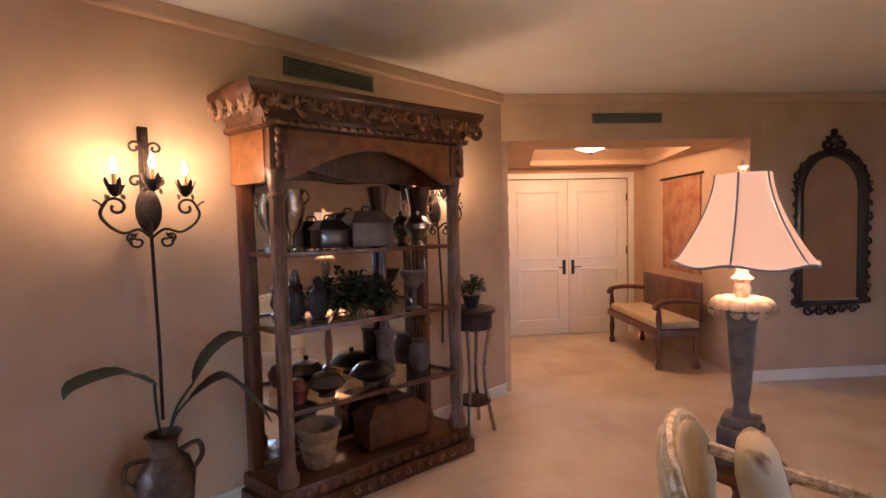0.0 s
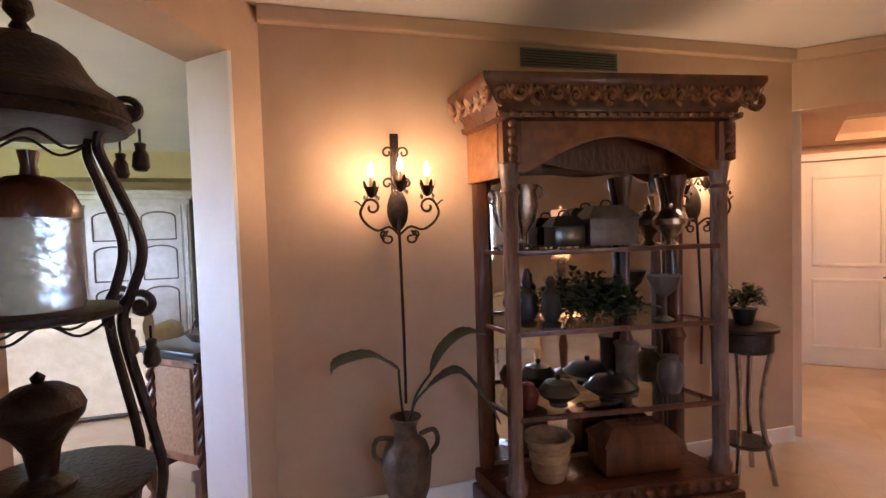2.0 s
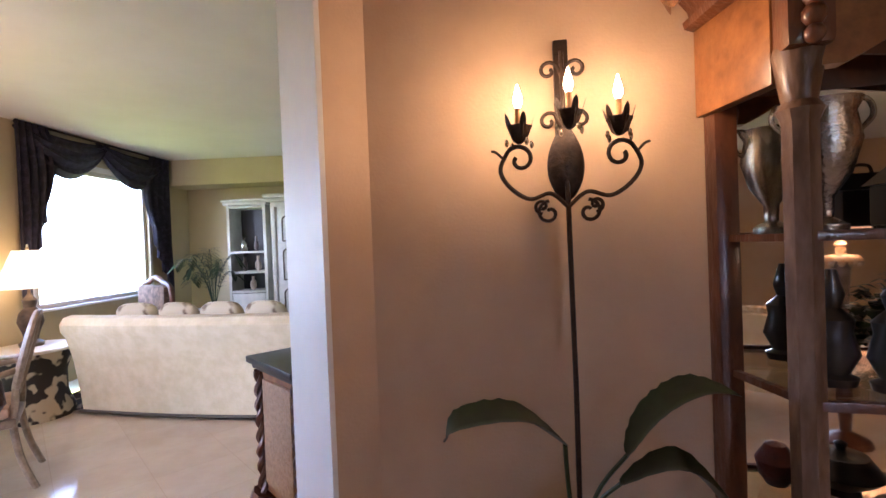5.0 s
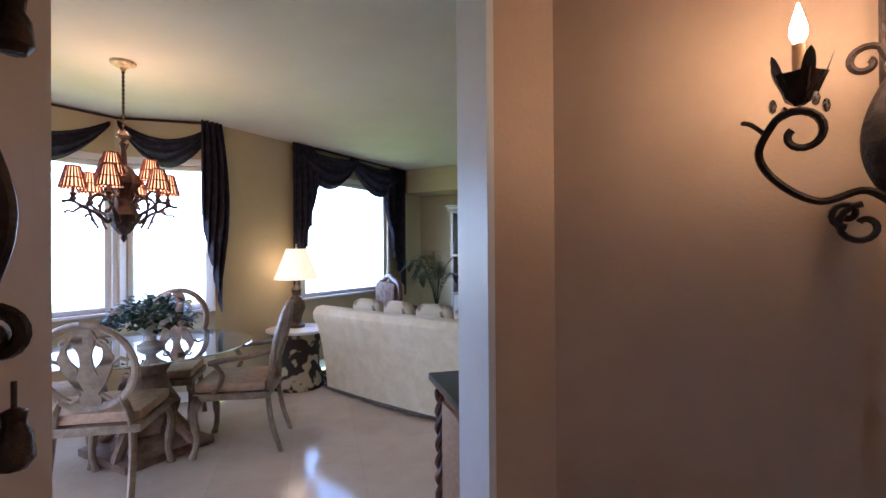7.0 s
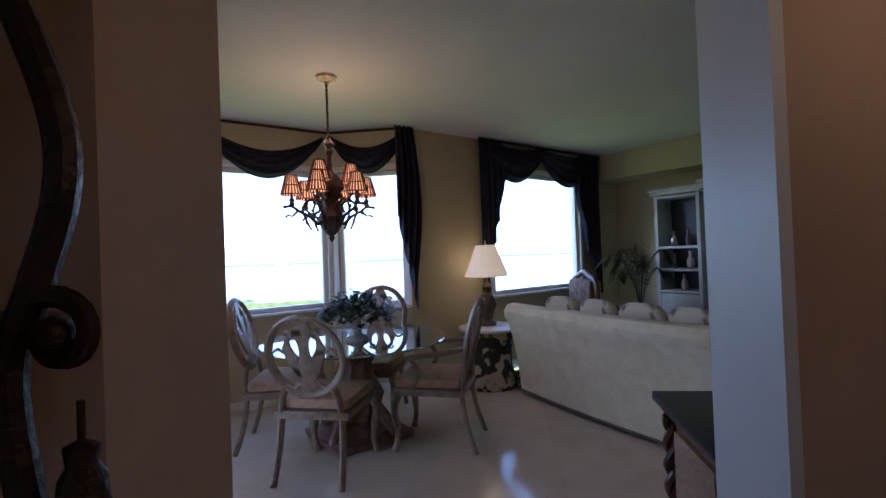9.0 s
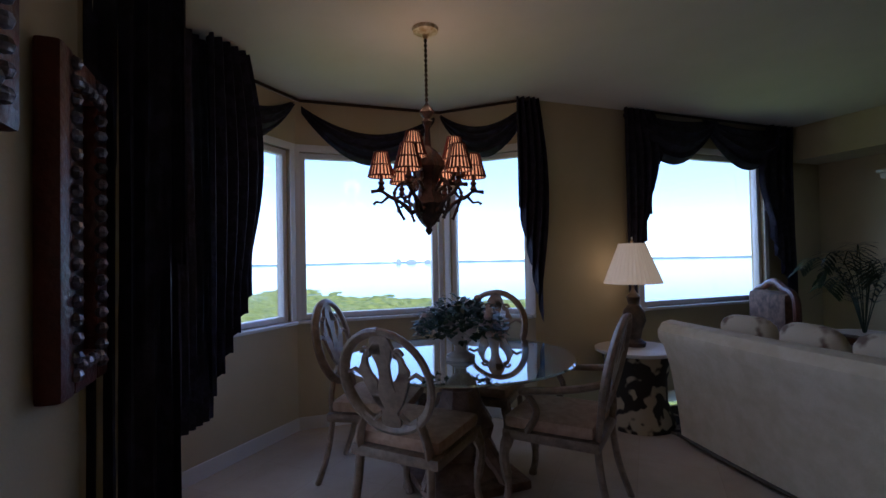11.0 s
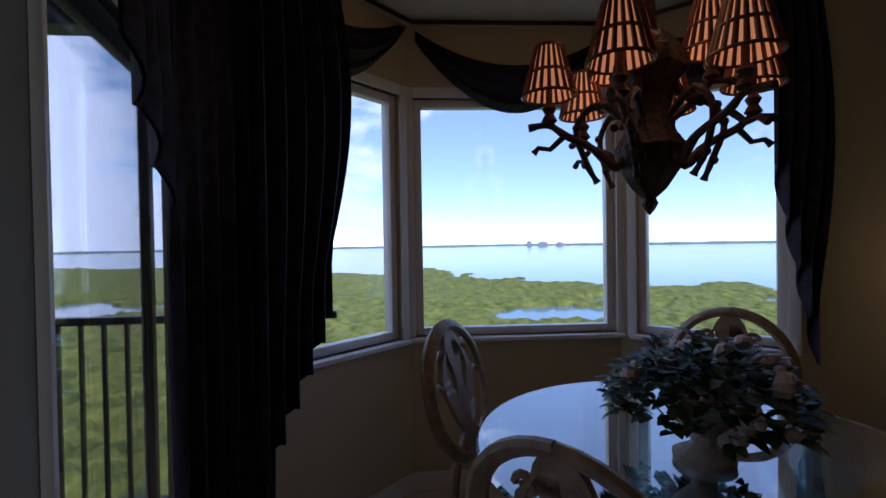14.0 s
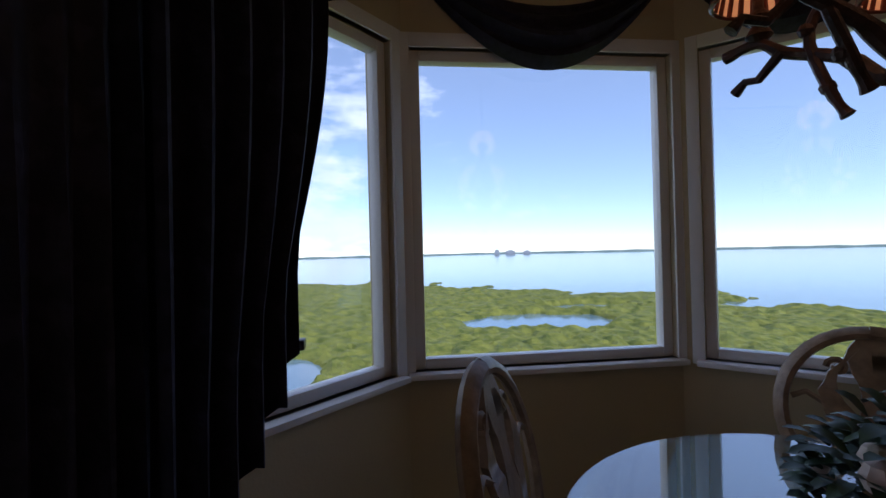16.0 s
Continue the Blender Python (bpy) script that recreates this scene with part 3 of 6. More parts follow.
    bm.faces.new([bm.verts.new(p) for p in ((-0.02, D, 1.98), (W + 0.02, D, 1.98), (W + 0.02, -0.02, 1.98), (-0.02, -0.02, 1.98))])
    bmesh.ops.remove_doubles(bm, verts=bm.verts, dist=1e-4)
    part("cornice", splay(bm), M_WOOD, c, "heavy flared cornice in dark carved wood")
    n = 20
    for y0, lift in ((D - 0.012, 0.0), (D * 0.5, 0.10)):
        bm = bmesh.new()
        for i in range(n):
            xa, xb = 0.0 + W * i / n, W * (i + 1) / n
            za, zb = (1.76 + lift - 0.10 * math.sin(math.pi * k / n) ** 1.4 for k in (i, i + 1))
            q = [bm.verts.new((x, y, z)) for x, z in ((xa, za), (xb, zb), (xb, 1.976), (xa, 1.976)) for y in (y0, y0 + 0.01)]
            for f in ((0, 2, 4, 6), (7, 5, 3, 1), (0, 1, 3, 2)):
                bm.faces.new([q[k] for k in f])
        bmesh.ops.remove_doubles(bm, verts=bm.verts, dist=1e-4)
        part("valance", splay(bm), M_WOOD, c, "dark curved inner valance")
    for i in range(15):
        x = -0.03 + i * (W + 0.06) / 14
        s = 1 if i % 2 else -1
        bm = tube(bmesh.new(), spiral((x, -0.092, 2.085 + 0.006 * s), 0.042, 0.006, 90 * s, 90 * s + 430 * s, 18), [0.013] * 12 + [0.008] * 7, 6)
        ball(bm, (x, -0.094, 2.085 + 0.006 * s), 0.012, 4)
        for k in (-1, 0, 1):
            leaf(bm, [(x + 0.04, -0.085, 2.06), (x + 0.045 + 0.016 * k, -0.105, 2.085), (x + 0.045 + 0.03 * k, -0.112, 2.125)], 0.012, 3)
        part("carved_scroll", bm, M_CARVE, c, "rubbed gilt scroll carving")
    for i in range(24):
        x = -0.03 + i * (W + 0.06) / 23
        part("carved_bead", ball(bmesh.new(), (x, -0.052, 2.005), 0.014, 4), M_CARVE, c, "rubbed gilt bead")
    for i in range(5):
        y = -0.06 + i * 0.085
        bm = tube(bmesh.new(), spiral((-0.095, y, 2.085), 0.042, 0.006, 90, 520, 16, plane="yz"), 0.012, 6)
        for k in (-1, 0, 1):
            leaf(bm, [(-0.085, y + 0.04, 2.04), (-0.11, y + 0.04 + 0.014 * k, 2.09), (-0.125, y + 0.04 + 0.03 * k, 2.14)], 0.014, 3)
        part("carved_scroll", splay(bm), M_CARVE, c, "rubbed gilt scroll carving")
    for i in range(14):
        x = 0.05 + i * (W - 0.10) / 13
        part("plinth_scroll", tube(bmesh.new(), spiral((x, -0.052, 0.05), 0.026, 0.005, 90 * (-1) ** i, (90 + 400) * (-1) ** i, 12), 0.007, 5), M_CARVE, c, "rubbed gilt scroll carving")
    part("corner_scroll", tube(bmesh.new(), spiral((W + 0.10, -0.07, 2.07), 0.055, 0.01, 100, 560, 20), 0.018, 6), M_WOOD, c)
    for z in (1.36, 0.965, 0.545):
        bm = box(bmesh.new(), 0.03, W - 0.03, 0.0, 0.022, z - 0.018, z + 0.006, 0.003)
        box(bm, 0.03, 0.05, 0.022, D - 0.03, z - 0.018, z + 0.002)
        box(bm, W - 0.05, W - 0.03, 0.022, D - 0.03, z - 0.018, z + 0.002)
        s = part("shelf", splay(bm), M_WOOD, c, "glass shelf in a dark wooden edge")
        bm = box(bmesh.new(), 0.052, W - 0.052, 0.024, D - 0.03, z - 0.006, z)
        part("shelf_glass", splay(bm), M_SHELF, s, "clear glass")
    return c


CAB = pose(1.395, 0.305, 0, 0, 0, -12)
display_cabinet(CAB)


def on_cab(x, y, z):
    return CAB @ Matrix.Translation((x, y, z))


def pot_thing(name, m, prof, mt, label, cat, n=20, lid=None, handles=0.0, squash=1.0):
    t = thing(name, m, label, cat)
    part("body", lathe(bmesh.new(), prof, (0, 0), n, squash=squash), mt, t)
    if handles:
        z0 = prof[-1][1]
        for s in (-1, 1):
            r = max(p[0] for p in prof)
            part("handle", tube(bmesh.new(), curve([(s * r * 0.55, 0, z0 * 0.97), (s * r * 1.15, 0, z0 * 0.99), (s * r * 1.3, 0, z0 * 0.86), (s * r * 0.85, 0, z0 * 0.74)], 5), handles, 7), mt, t)
    if lid:
        part("lid", lathe(bmesh.new(), lid, (0, 0), n, squash=squash), mt, t)
    return t


def foliage(name, m, n, spread, height, mt, label, seed, lw=0.02, ll=0.07, petals=0, drop=0.0):
    t = thing(name, m, label, "plant")
    rnd = random.Random(seed)
    bm, bp = bmesh.new(), bmesh.new()
    for i in range(n):
        a, r = rnd.uniform(0, 2 * math.pi), spread * rnd.random() ** 0.5
        z = height * (0.15 + 0.85 * rnd.random()) * (1 - 0.55 * (r / spread) ** 2) - drop * (r / spread) ** 2
        p = Vector((r * math.cos(a), r * math.sin(a), z))
        a2 = a + rnd.uniform(-0.9, 0.9)
        d = Vector((math.cos(a2), math.sin(a2), rnd.uniform(-0.5, 0.8))).normalized() * ll * rnd.uniform(0.6, 1.3)
        leaf(bm, [p, p + d * 0.5 + Vector((0, 0, 0.01)), p + d], lw * rnd.uniform(0.7, 1.3), 2)
        if i < petals:
            ball(bp, (p.x * 1.05, p.y * 1.05, p.z + 0.02), rnd.uniform(0.015, 0.032), 4)
    part("leaves", bm, mt, t)
    if petals:
        part("blossoms", bp, M_PETAL, t, "pale blossoms")
    else:
        bp.free()
    for i in range(10):
        a = i * 0.63
        bm = bmesh.new()
        tube(bm, [(0, 0, -0.02), (spread * 0.3 * math.cos(a), spread * 0.3 * math.sin(a), height * 0.5), (spread * 0.6 * math.cos(a), spread * 0.6 * math.sin(a), height * 0.6)], 0.004, 4)
        part("stem", bm, mt, t)
    return t


Z1, Z2, Z3, Z4 = 1.3602, 0.9652, 0.5452, 0.171
URN = [(0.05, 0), (0.052, 0.02), (0.02, 0.04), (0.022, 0.09), (0.06, 0.15), (0.082, 0.23), (0.07, 0.30), (0.085, 0.33), (0.06, 0.335)]
pot_thing("urn", on_cab(0.13, 0.15, Z1), URN, M_SILVER, "ornate silver footed urn on the top glass shelf", "urn", handles=0.007)


def casket(m, w, d, h, mt, label):
    t = thing("casket", m, label, "box")
    part("body", box(bmesh.new(), -w / 2, w / 2, -d / 2, d / 2, 0.012, h * 0.7, 0.012), mt, t)
    bm = bmesh.new()
    a = [bm.verts.new(p) for p in ((-w / 2 - .01, -d / 2 - .01, h * .7), (w / 2 + .01, -d / 2 - .01, h * .7), (w / 2 + .01, d / 2 + .01, h * .7), (-w / 2 - .01, d / 2 + .01, h * .7))]
    b = [bm.verts.new(p) for p in ((-w / 3, -d / 4, h), (w / 3, -d / 4, h), (w / 3, d / 4, h), (-w / 3, d / 4, h))]
    for i in range(4):
        bm.faces.new((a[i], a[(i + 1) % 4], b[(i + 1) % 4], b[i]))
    bm.faces.new(b)
    bm.faces.new(a[::-1])
    part("lid", bm, mt, t)
    part("handle", tube(bmesh.new(), curve([(-0.03, 0, h), (-0.02, 0, h + 0.025), (0.02, 0, h + 0.025), (0.03, 0, h)], 4), 0.005, 6), M_IRON, t)
    for x in (-w * 0.4, w * 0.4):
        for y in (-d * 0.35, d * 0.35):
            part("foot", ball(bmesh.new(), (x, y, 0.012), 0.012, 4), mt, t)


casket(on_cab(0.36, 0.17, Z1), 0.17, 0.15, 0.17, M_BLACK, "black domed casket with a small handle on the glass shelf")
casket(on_cab(0.60, 0.18, Z1), 0.27, 0.18, 0.22, M_PLUM, "grey-brown hipped casket on the top glass shelf")


def figurine(m, label, h=0.26):
    bm = lathe(bmesh.new(), [(0.05, 0), (0.055, 0.02), (0.035, 0.03), (0.06, 0.08), (0.045, 0.14), (0.05, 0.17), (0.02, 0.20), (0.03, 0.235), (0.012, h)], (0, 0), 14, squash=0.8)
    ob = put(bm, M_BLACK, None, "figurine")
    ob.matrix_world = m
    tagged(ob, label, "statue")


figurine(on_cab(0.15, 0.17, Z2), "small dark figurine standing on the second glass shelf", 0.3)
figurine(on_cab(0.26, 0.12, Z2), "squat black figurine beside the green plant on the shelf")
foliage("shelf_plant", on_cab(0.50, 0.17, Z2 + 0.02), 420, 0.19, 0.24, M_LEAF, "dark green leafy plant filling the second shelf of the cabinet", 3, 0.014, 0.045)
foliage("shelf_plant", on_cab(0.66, 0.19, Z2 + 0.02), 220, 0.12, 0.22, M_LEAF, "second dark green plant on the glass shelf", 5, 0.014, 0.045)
pot_thing("goblet", on_cab(0.90, 0.14, Z2), [(0.05, 0), (0.015, 0.02), (0.015, 0.12), (0.06, 0.16), (0.085, 0.22), (0.09, 0.235), (0.08, 0.235)], M_PLUM, "dark footed goblet standing on the second shelf", "goblet")
pot_thing("tureen", on_cab(0.98, 0.2, Z1), [(0.05, 0), (0.02, 0.03), (0.05, 0.06), (0.09, 0.11), (0.09, 0.14)], M_SILVER, "silver lidded tureen on the top glass shelf", "tureen", lid=[(0.092, 0.14), (0.05, 0.19), (0.012, 0.2), (0.018, 0.22), (0.001, 0.235)])
for i, (x, y, r, lab) in enumerate(((0.30, 0.15, 0.10, "dark lidded dish with a knob on the third shelf"), (0.60, 0.16, 0.13, "broad dark lidded dish on the third glass shelf"))):
    pot_thing("lidded_dish", on_cab(x, y, Z3), [(r * 0.5, 0), (r * 0.45, 0.02), (r * 0.9, 0.05), (r * 1.1, 0.07), (r, 0.08)], M_BLACK, lab, "dish",
              lid=[(r, 0.08), (r * 0.7, 0.12), (0.012, 0.135), (0.018, 0.155), (0.001, 0.165)])
pot_thing("vase", on_cab(0.72, 0.21, Z3), [(0.06, 0), (0.055, 0.05), (0.058, 0.25), (0.07, 0.29), (0.062, 0.29)], M_PLUM, "tall grey cylindrical vase on the third shelf", "vase")
pot_thing("vase", on_cab(0.97, 0.20, Z3), [(0.05, 0), (0.07, 0.06), (0.065, 0.15), (0.04, 0.18), (0.05, 0.2)], M_PLUM, "short dark vase on the third shelf", "vase")
pot_thing("small_bowl", on_cab(0.13, 0.13, Z3), [(0.03, 0), (0.05, 0.03), (0.06, 0.08), (0.03, 0.13), (0.001, 0.14)], M_REDW, "small red-brown lidded pot on the third shelf", "bowl")
t = pot_thing("basket_planter", on_cab(0.24, 0.14, Z4), [(0.075, 0), (0.085, 0.02), (0.11, 0.19), (0.128, 0.2), (0.128, 0.225), (0.11, 0.225), (0.10, 0.1)], M_STONE, "pale woven planter standing inside the cabinet base", "planter")
for z in (0.05, 0.11, 0.16):
    part("band", tube(bmesh.new(), [((0.085 + 0.14 * z) * math.cos(a * math.pi / 10), (0.085 + 0.14 * z) * math.sin(a * math.pi / 10), z) for a in range(21)], 0.006, 5), M_STONE, t)
casket(on_cab(0.72, 0.16, Z4), 0.42, 0.22, 0.24, M_WOOD, "dark carved wooden chest in the cabinet base")


# ---- wall sconces ----
def sconce(m, label, pole_to=0.62):
    s = thing("wall_sconce", m, label, "wall lamp", "sconces beside the cabinet")
    bm = tube(bmesh.new(), [(0, -0.11, -1.42 + pole_to), (0.0, -0.12, -0.9 + 0.4), (0, -0.09, 0.02), (0, -0.05, 0.30), (0, -0.03, 0.50)], 0.0075, 8)
    part("stem", bm, M_IRON, s)
    bm = bmesh.new()
    box(bm, -0.022, 0.022, -0.02, -0.0, 0.22, 0.54, 0.006)
    part("back_bar", bm, M_IRON, s)
    bm = lathe(bmesh.new(), [(0.008 + 0.045 * math.sin(math.pi * i / 14) ** 0.7 * (1.15 - 0.02 * i), 0.05 + 0.22 * i / 14) for i in range(15)], (0, -0.06), 28, squash=0.5)
    part("medallion", bm, M_IRON, s, "carved oval medallion")
    for x in (-1, 1):
        bm = bmesh.new()
        big = [(0, -0.09, 0.03), (0.05 * x, -0.11, 0.07), (0.11 * x, -0.13, 0.055), (0.165 * x, -0.14, 0.09), (0.19 * x, -0.14, 0.14), (0.165 * x, -0.14, 0.195)]
        tube(bm, curve(big, 6) + [Vector(q) for q in spiral((0.135 * x, -0.14, 0.165), 0.042, 0.012, 35 if x > 0 else 145, 395 if x > 0 else -215, 18)], 0.0065, 6)
        tube(bm, spiral((0.055 * x, -0.1, 0.015), 0.035, 0.008, 90, 90 - 400 * x, 18), 0.0055, 5)
        tube(bm, spiral((0.075 * x, -0.1, 0.035), 0.022, 0.006, 270, 270 + 380 * x, 14), 0.0055, 5)
        tube(bm, curve([(0.18 * x, -0.14, 0.17), (0.20 * x, -0.14, 0.19), (0.215 * x, -0.14, 0.195)], 4), [0.004] * 8 + [0.001], 5)
        part("scroll_arm", bm, M_IRON, s, "scrolling bronze arm")
        bm = bmesh.new()
        tube(bm, [(0, -0.05, 0.26), (0.02 * x, -0.06, 0.29)] + spiral((0.045 * x, -0.06, 0.285), 0.028, 0.006, 130 if x > 0 else 50, -220 if x > 0 else 400, 16), 0.006, 5)
        part("crest_scroll", bm, M_IRON, s)
        bm = bmesh.new()
        tube(bm, [(0, -0.03, 0.42)] + spiral((0.04 * x, -0.04, 0.44), 0.03, 0.007, 170 if x > 0 else 10, -230 if x > 0 else 410, 18), 0.006, 5)
        part("crest_scroll", bm, M_IRON, s)
    for x, y, z in ((-0.135, -0.14, 0.21), (0, -0.17, 0.235), (0.135, -0.14, 0.215)):
        bm = lathe(bmesh.new(), [(0.006, z), (0.02, z + 0.012), (0.028, z + 0.035), (0.034, z + 0.05), (0.016, z + 0.045)], (x, y), 10, wave=lambda a, zz: 1 + 0.14 * math.cos(5 * a))
        for k in range(5):
            a = k * 1.2566
            leaf(bm, [(x + 0.02 * math.cos(a), y + 0.02 * math.sin(a), z + 0.02), (x + 0.036 * math.cos(a), y + 0.036 * math.sin(a), z + 0.05), (x + 0.045 * math.cos(a), y + 0.045 * math.sin(a), z + 0.08)], 0.010, 3)
        cup = part("candle_cup", bm, M_IRON, s, "leafy bronze candle cup")
        part("candle", lathe(bmesh.new(), [(0.009, z + 0.04), (0.009, z + 0.10)], (x, y), 10), M_CANDLE, cup, "honey-coloured candle sleeve")
        b = part("bulb", lathe(bmesh.new(), [(0.006, z + 0.10), (0.0125, z + 0.115), (0.012, z + 0.128), (0.006, z + 0.15), (0.0015, z + 0.166)], (x, y), 10), M_GLOW, cup, "glowing flame bulb")
        b.visible_shadow = False
        for k in range(4):
            a = k * 1.57 + 0.5
            part("crystal", ball(bmesh.new(), (x + 0.04 * math.cos(a), y + 0.04 * math.sin(a), z + 0.0), 0.006, 4, 2.0), M_SILVER, cup, "hanging crystal drop")
        ob = bulb_light("sconce_light", (x, y, z + 0.14), SCONCE_W, r=0.015, parent=s)
    return s


SCONCE_W = 0.032
ang = math.degrees(math.atan2(S_END[1] - C[1], S_END[0] - C[0]))


def on_wall(x, z, off=0.0):
    k = (x - C[0]) / (S_END[0] - C[0])
    return Matrix.Translation((x, C[1] + k * (S_END[1] - C[1]) - off, z)) @ Matrix.Rotation(radians(ang), 4, "Z")


sconce(on_wall(0.945, 1.43, 0.05), "bronze scroll wall sconce with lit candle bulbs above the vase")
sconce(on_wall(2.74, 1.43), "bronze scroll wall sconce with lit candle bulbs past the cabinet")


def vent(m, w, h, label):
    v = thing("air_vent", m, label, "vent")
    bm = bmesh.new()
    for a in ((-w / 2, w / 2, -h / 2, -h / 2 + 0.008), (-w / 2, w / 2, h / 2 - 0.008, h / 2), (-w / 2, -w / 2 + 0.01, -h / 2, h / 2), (w / 2 - 0.01, w / 2, -h / 2, h / 2)):
        box(bm, a[0], a[1], -0.014, 0, a[2], a[3])
    part("frame", bm, M_VENT, v)
    part("backing", box(bmesh.new(), -w / 2 + 0.01, w / 2 - 0.01, -0.003, 0, -h / 2 + 0.008, h / 2 - 0.008), M_BLACK, v)
    for i in range(5):
        z = -h / 2 + 0.012 + (h - 0.024) * (i + 0.5) / 5
        part("slat", box(bmesh.new(), -w / 2 + 0.01, w / 2 - 0.01, -0.012, -0.004, z - 0.004, z + 0.003), M_VENT, v)


vent(on_wall(1.97, 2.415, 0.002), 0.6, 0.10, "grey metal air vent grille on the wall above the cabinet")
fr = math.degrees(math.atan2(P1[1] - S_END[1], P1[0] - S_END[0]))


def front(d, z, off=0.0):
    """A place on the hall's front wall, d metres from the end of the sconce wall."""
    v1 = Vector((P1[0] - S_END[0], P1[1] - S_END[1])).normalized()
    nrm = Vector((v1.y, -v1.x))
    q = Vector(S_END) + v1 * d + nrm * off
    return Matrix.Translation((q.x, q.y, z)) @ Matrix.Rotation(radians(fr), 4, "Z")


vent(front(1.10, 2.37, 0.002), 0.62, 0.085, "grey metal air vent grille above the vestibule opening")
# ---- entry doors ----
da = math.degrees(math.atan2(V2[1] - D_L[1], V2[0] - D_L[0]))
dm = Matrix.Translation((D_L[0], D_L[1], 0)) @ Matrix.Rotation(radians(da), 4, "Z")
for i, x0 in enumerate((0.035, 0.838)):
    d = thing("door_%d" % (i + 1), dm, "tall white panelled entry door, closed, with a bronze handle", "door")
    d["kind"] = "structure"
    part("leaf", box(bmesh.new(), x0, x0 + 0.797, 0.03, 0.07, 0.005, 2.045, 0.003), M_WHITE, d, kind="structure")
    bm = bmesh.new()
    for z0, z1 in ((0.18, 0.88), (1.0, 1.9)):
        for a in ((x0 + 0.12, x0 + 0.68, z0, z0 + 0.03), (x0 + 0.12, x0 + 0.68, z1 - 0.03, z1), (x0 + 0.12, x0 + 0.15, z0 + 0.03, z1 - 0.03), (x0 + 0.65, x0 + 0.68, z0 + 0.03, z1 - 0.03)):
            box(bm, a[0], a[1], 0.016, 0.03, a[2], a[3], 0.005)
    part("moulding", bm, M_WHITE, d, kind="structure")
    hx = x0 + (0.74 if i == 0 else 0.055)
    bm = box(bmesh.new(), hx - 0.022, hx + 0.022, 0.02, 0.03, 0.80, 0.99, 0.004)
    tube(bm, [(hx, 0.02, 0.9), (hx, -0.03, 0.9), (hx + (0.09 if i else -0.09), -0.035, 0.9)], 0.008, 6)
    part("door_handle", bm, M_IRON, d, kind="structure")
    for z in (0.25, 1.1, 1.8):
        part("hinge", lathe(bmesh.new(), [(0.009, z - 0.05), (0.009, z + 0.05)], (x0 + 0.004 if i == 0 else x0 + 0.79, 0.022), 8), M_IRON, d, kind="structure")
bm = bmesh.new()
for a in ((-0.04, 0.032, 0, 2.12), (1.638, 1.71, 0, 2.12), (0.032, 1.638, 2.05, 2.12)):
    box(bm, a[0], a[1], -0.02, 0.0, a[2], a[3], 0.004)
ob = put(bm, M_WHITE, None, "door_casing", smooth=False, kind="structure")
ob.matrix_world = dm
# unseen backing sheet, added to keep outside light out of the door gaps
put(box(bmesh.new(), -0.02, 1.69, 0.085, 0.118, 0, 2.10), M_WHITE, None, "door_stop", smooth=False, kind="structure").matrix_world = dm
# vestibule light
vl = thing("ceiling_light", Matrix.Translation((4.93, 0.22, 2.42)), "frosted bowl ceiling light glowing in the vestibule tray", "ceiling light")
part("canopy", lathe(bmesh.new(), [(0.06, 0), (0.05, -0.03), (0.012, -0.04), (0.012, -0.09)]), M_IRON, vl)
M_BOWL = mat("frosted_bowl", (0.9, 0.8, 0.6), 0.5, glow=(1.0, 0.62, 0.28), glow_power=0.5)
part("bowl", lathe(bmesh.new(), [(0.20, -0.09), (0.19, -0.13), (0.13, -0.18), (0.04, -0.21), (0.001, -0.215)]), M_BOWL, vl, "glowing frosted glass bowl").visible_shadow = False
part("finial", ball(bmesh.new(), (0, 0, -0.225), 0.015, 4), M_IRON, vl)
bulb_light("vestibule_light", (4.93, 0.22, 2.31), 1.9, color=(1, 0.50, 0.22), r=0.08)


# ---- bench in the vestibule ----
bd = Vector((P1[0] - V2[0], P1[1] - V2[1])).normalized()
bang = math.degrees(math.atan2(-bd.y, -bd.x))
M_BSEAT = mat("bench_linen", (0.42, 0.33, 0.20), 0.85, color2=(0.5, 0.40, 0.26), scale=12, bump=0.2)
be = thing("bench", Matrix.Translation((5.33, -0.80, 0)) @ Matrix.Rotation(radians(bang), 4, "Z"), "carved dark wooden hall bench with a tan cushion", "bench")
part("seat_rail", box(bmesh.new(), 0, 1.25, 0.08, 0.52, 0.33, 0.40, 0.01), M_WOOD, be)
part("seat_cushion", box(bmesh.new(), 0.04, 1.21, 0.07, 0.50, 0.40, 0.48, 0.03), M_BSEAT, be, "tan linen cushion")
part("backrest", box(bmesh.new(), 0.03, 1.22, 0.04, 0.08, 0.46, 0.86, 0.02), M_WOOD, be)
for x in (0.05, 1.20):
    for y in (0.10, 0.48):
        part("leg", lathe(bmesh.new(), [(0.03, 0), (0.035, 0.04), (0.02, 0.08), (0.032, 0.2), (0.022, 0.28), (0.035, 0.34)], (x, y), 10), M_WOOD, be)
    part("arm", tube(bmesh.new(), curve([(x, 0.06, 0.66), (x, 0.3, 0.68), (x, 0.48, 0.66), (x, 0.53, 0.60)], 6), 0.025, 8), M_WOOD, be)
    part("arm_post", lathe(bmesh.new(), [(0.022, 0.4), (0.03, 0.5), (0.018, 0.6), (0.025, 0.66)], (x, 0.48), 10), M_WOOD, be)
tp = thing("tapestry", Matrix.Translation((5.95, -0.395, 1.45)) @ Matrix.Rotation(radians(bang + 180), 4, "Z"), "muted red woven tapestry hanging over the bench", "tapestry")
part("cloth", box(bmesh.new(), -0.38, 0.38, -0.02, -0.006, -0.55, 0.5), M_TAPESTRY, tp)
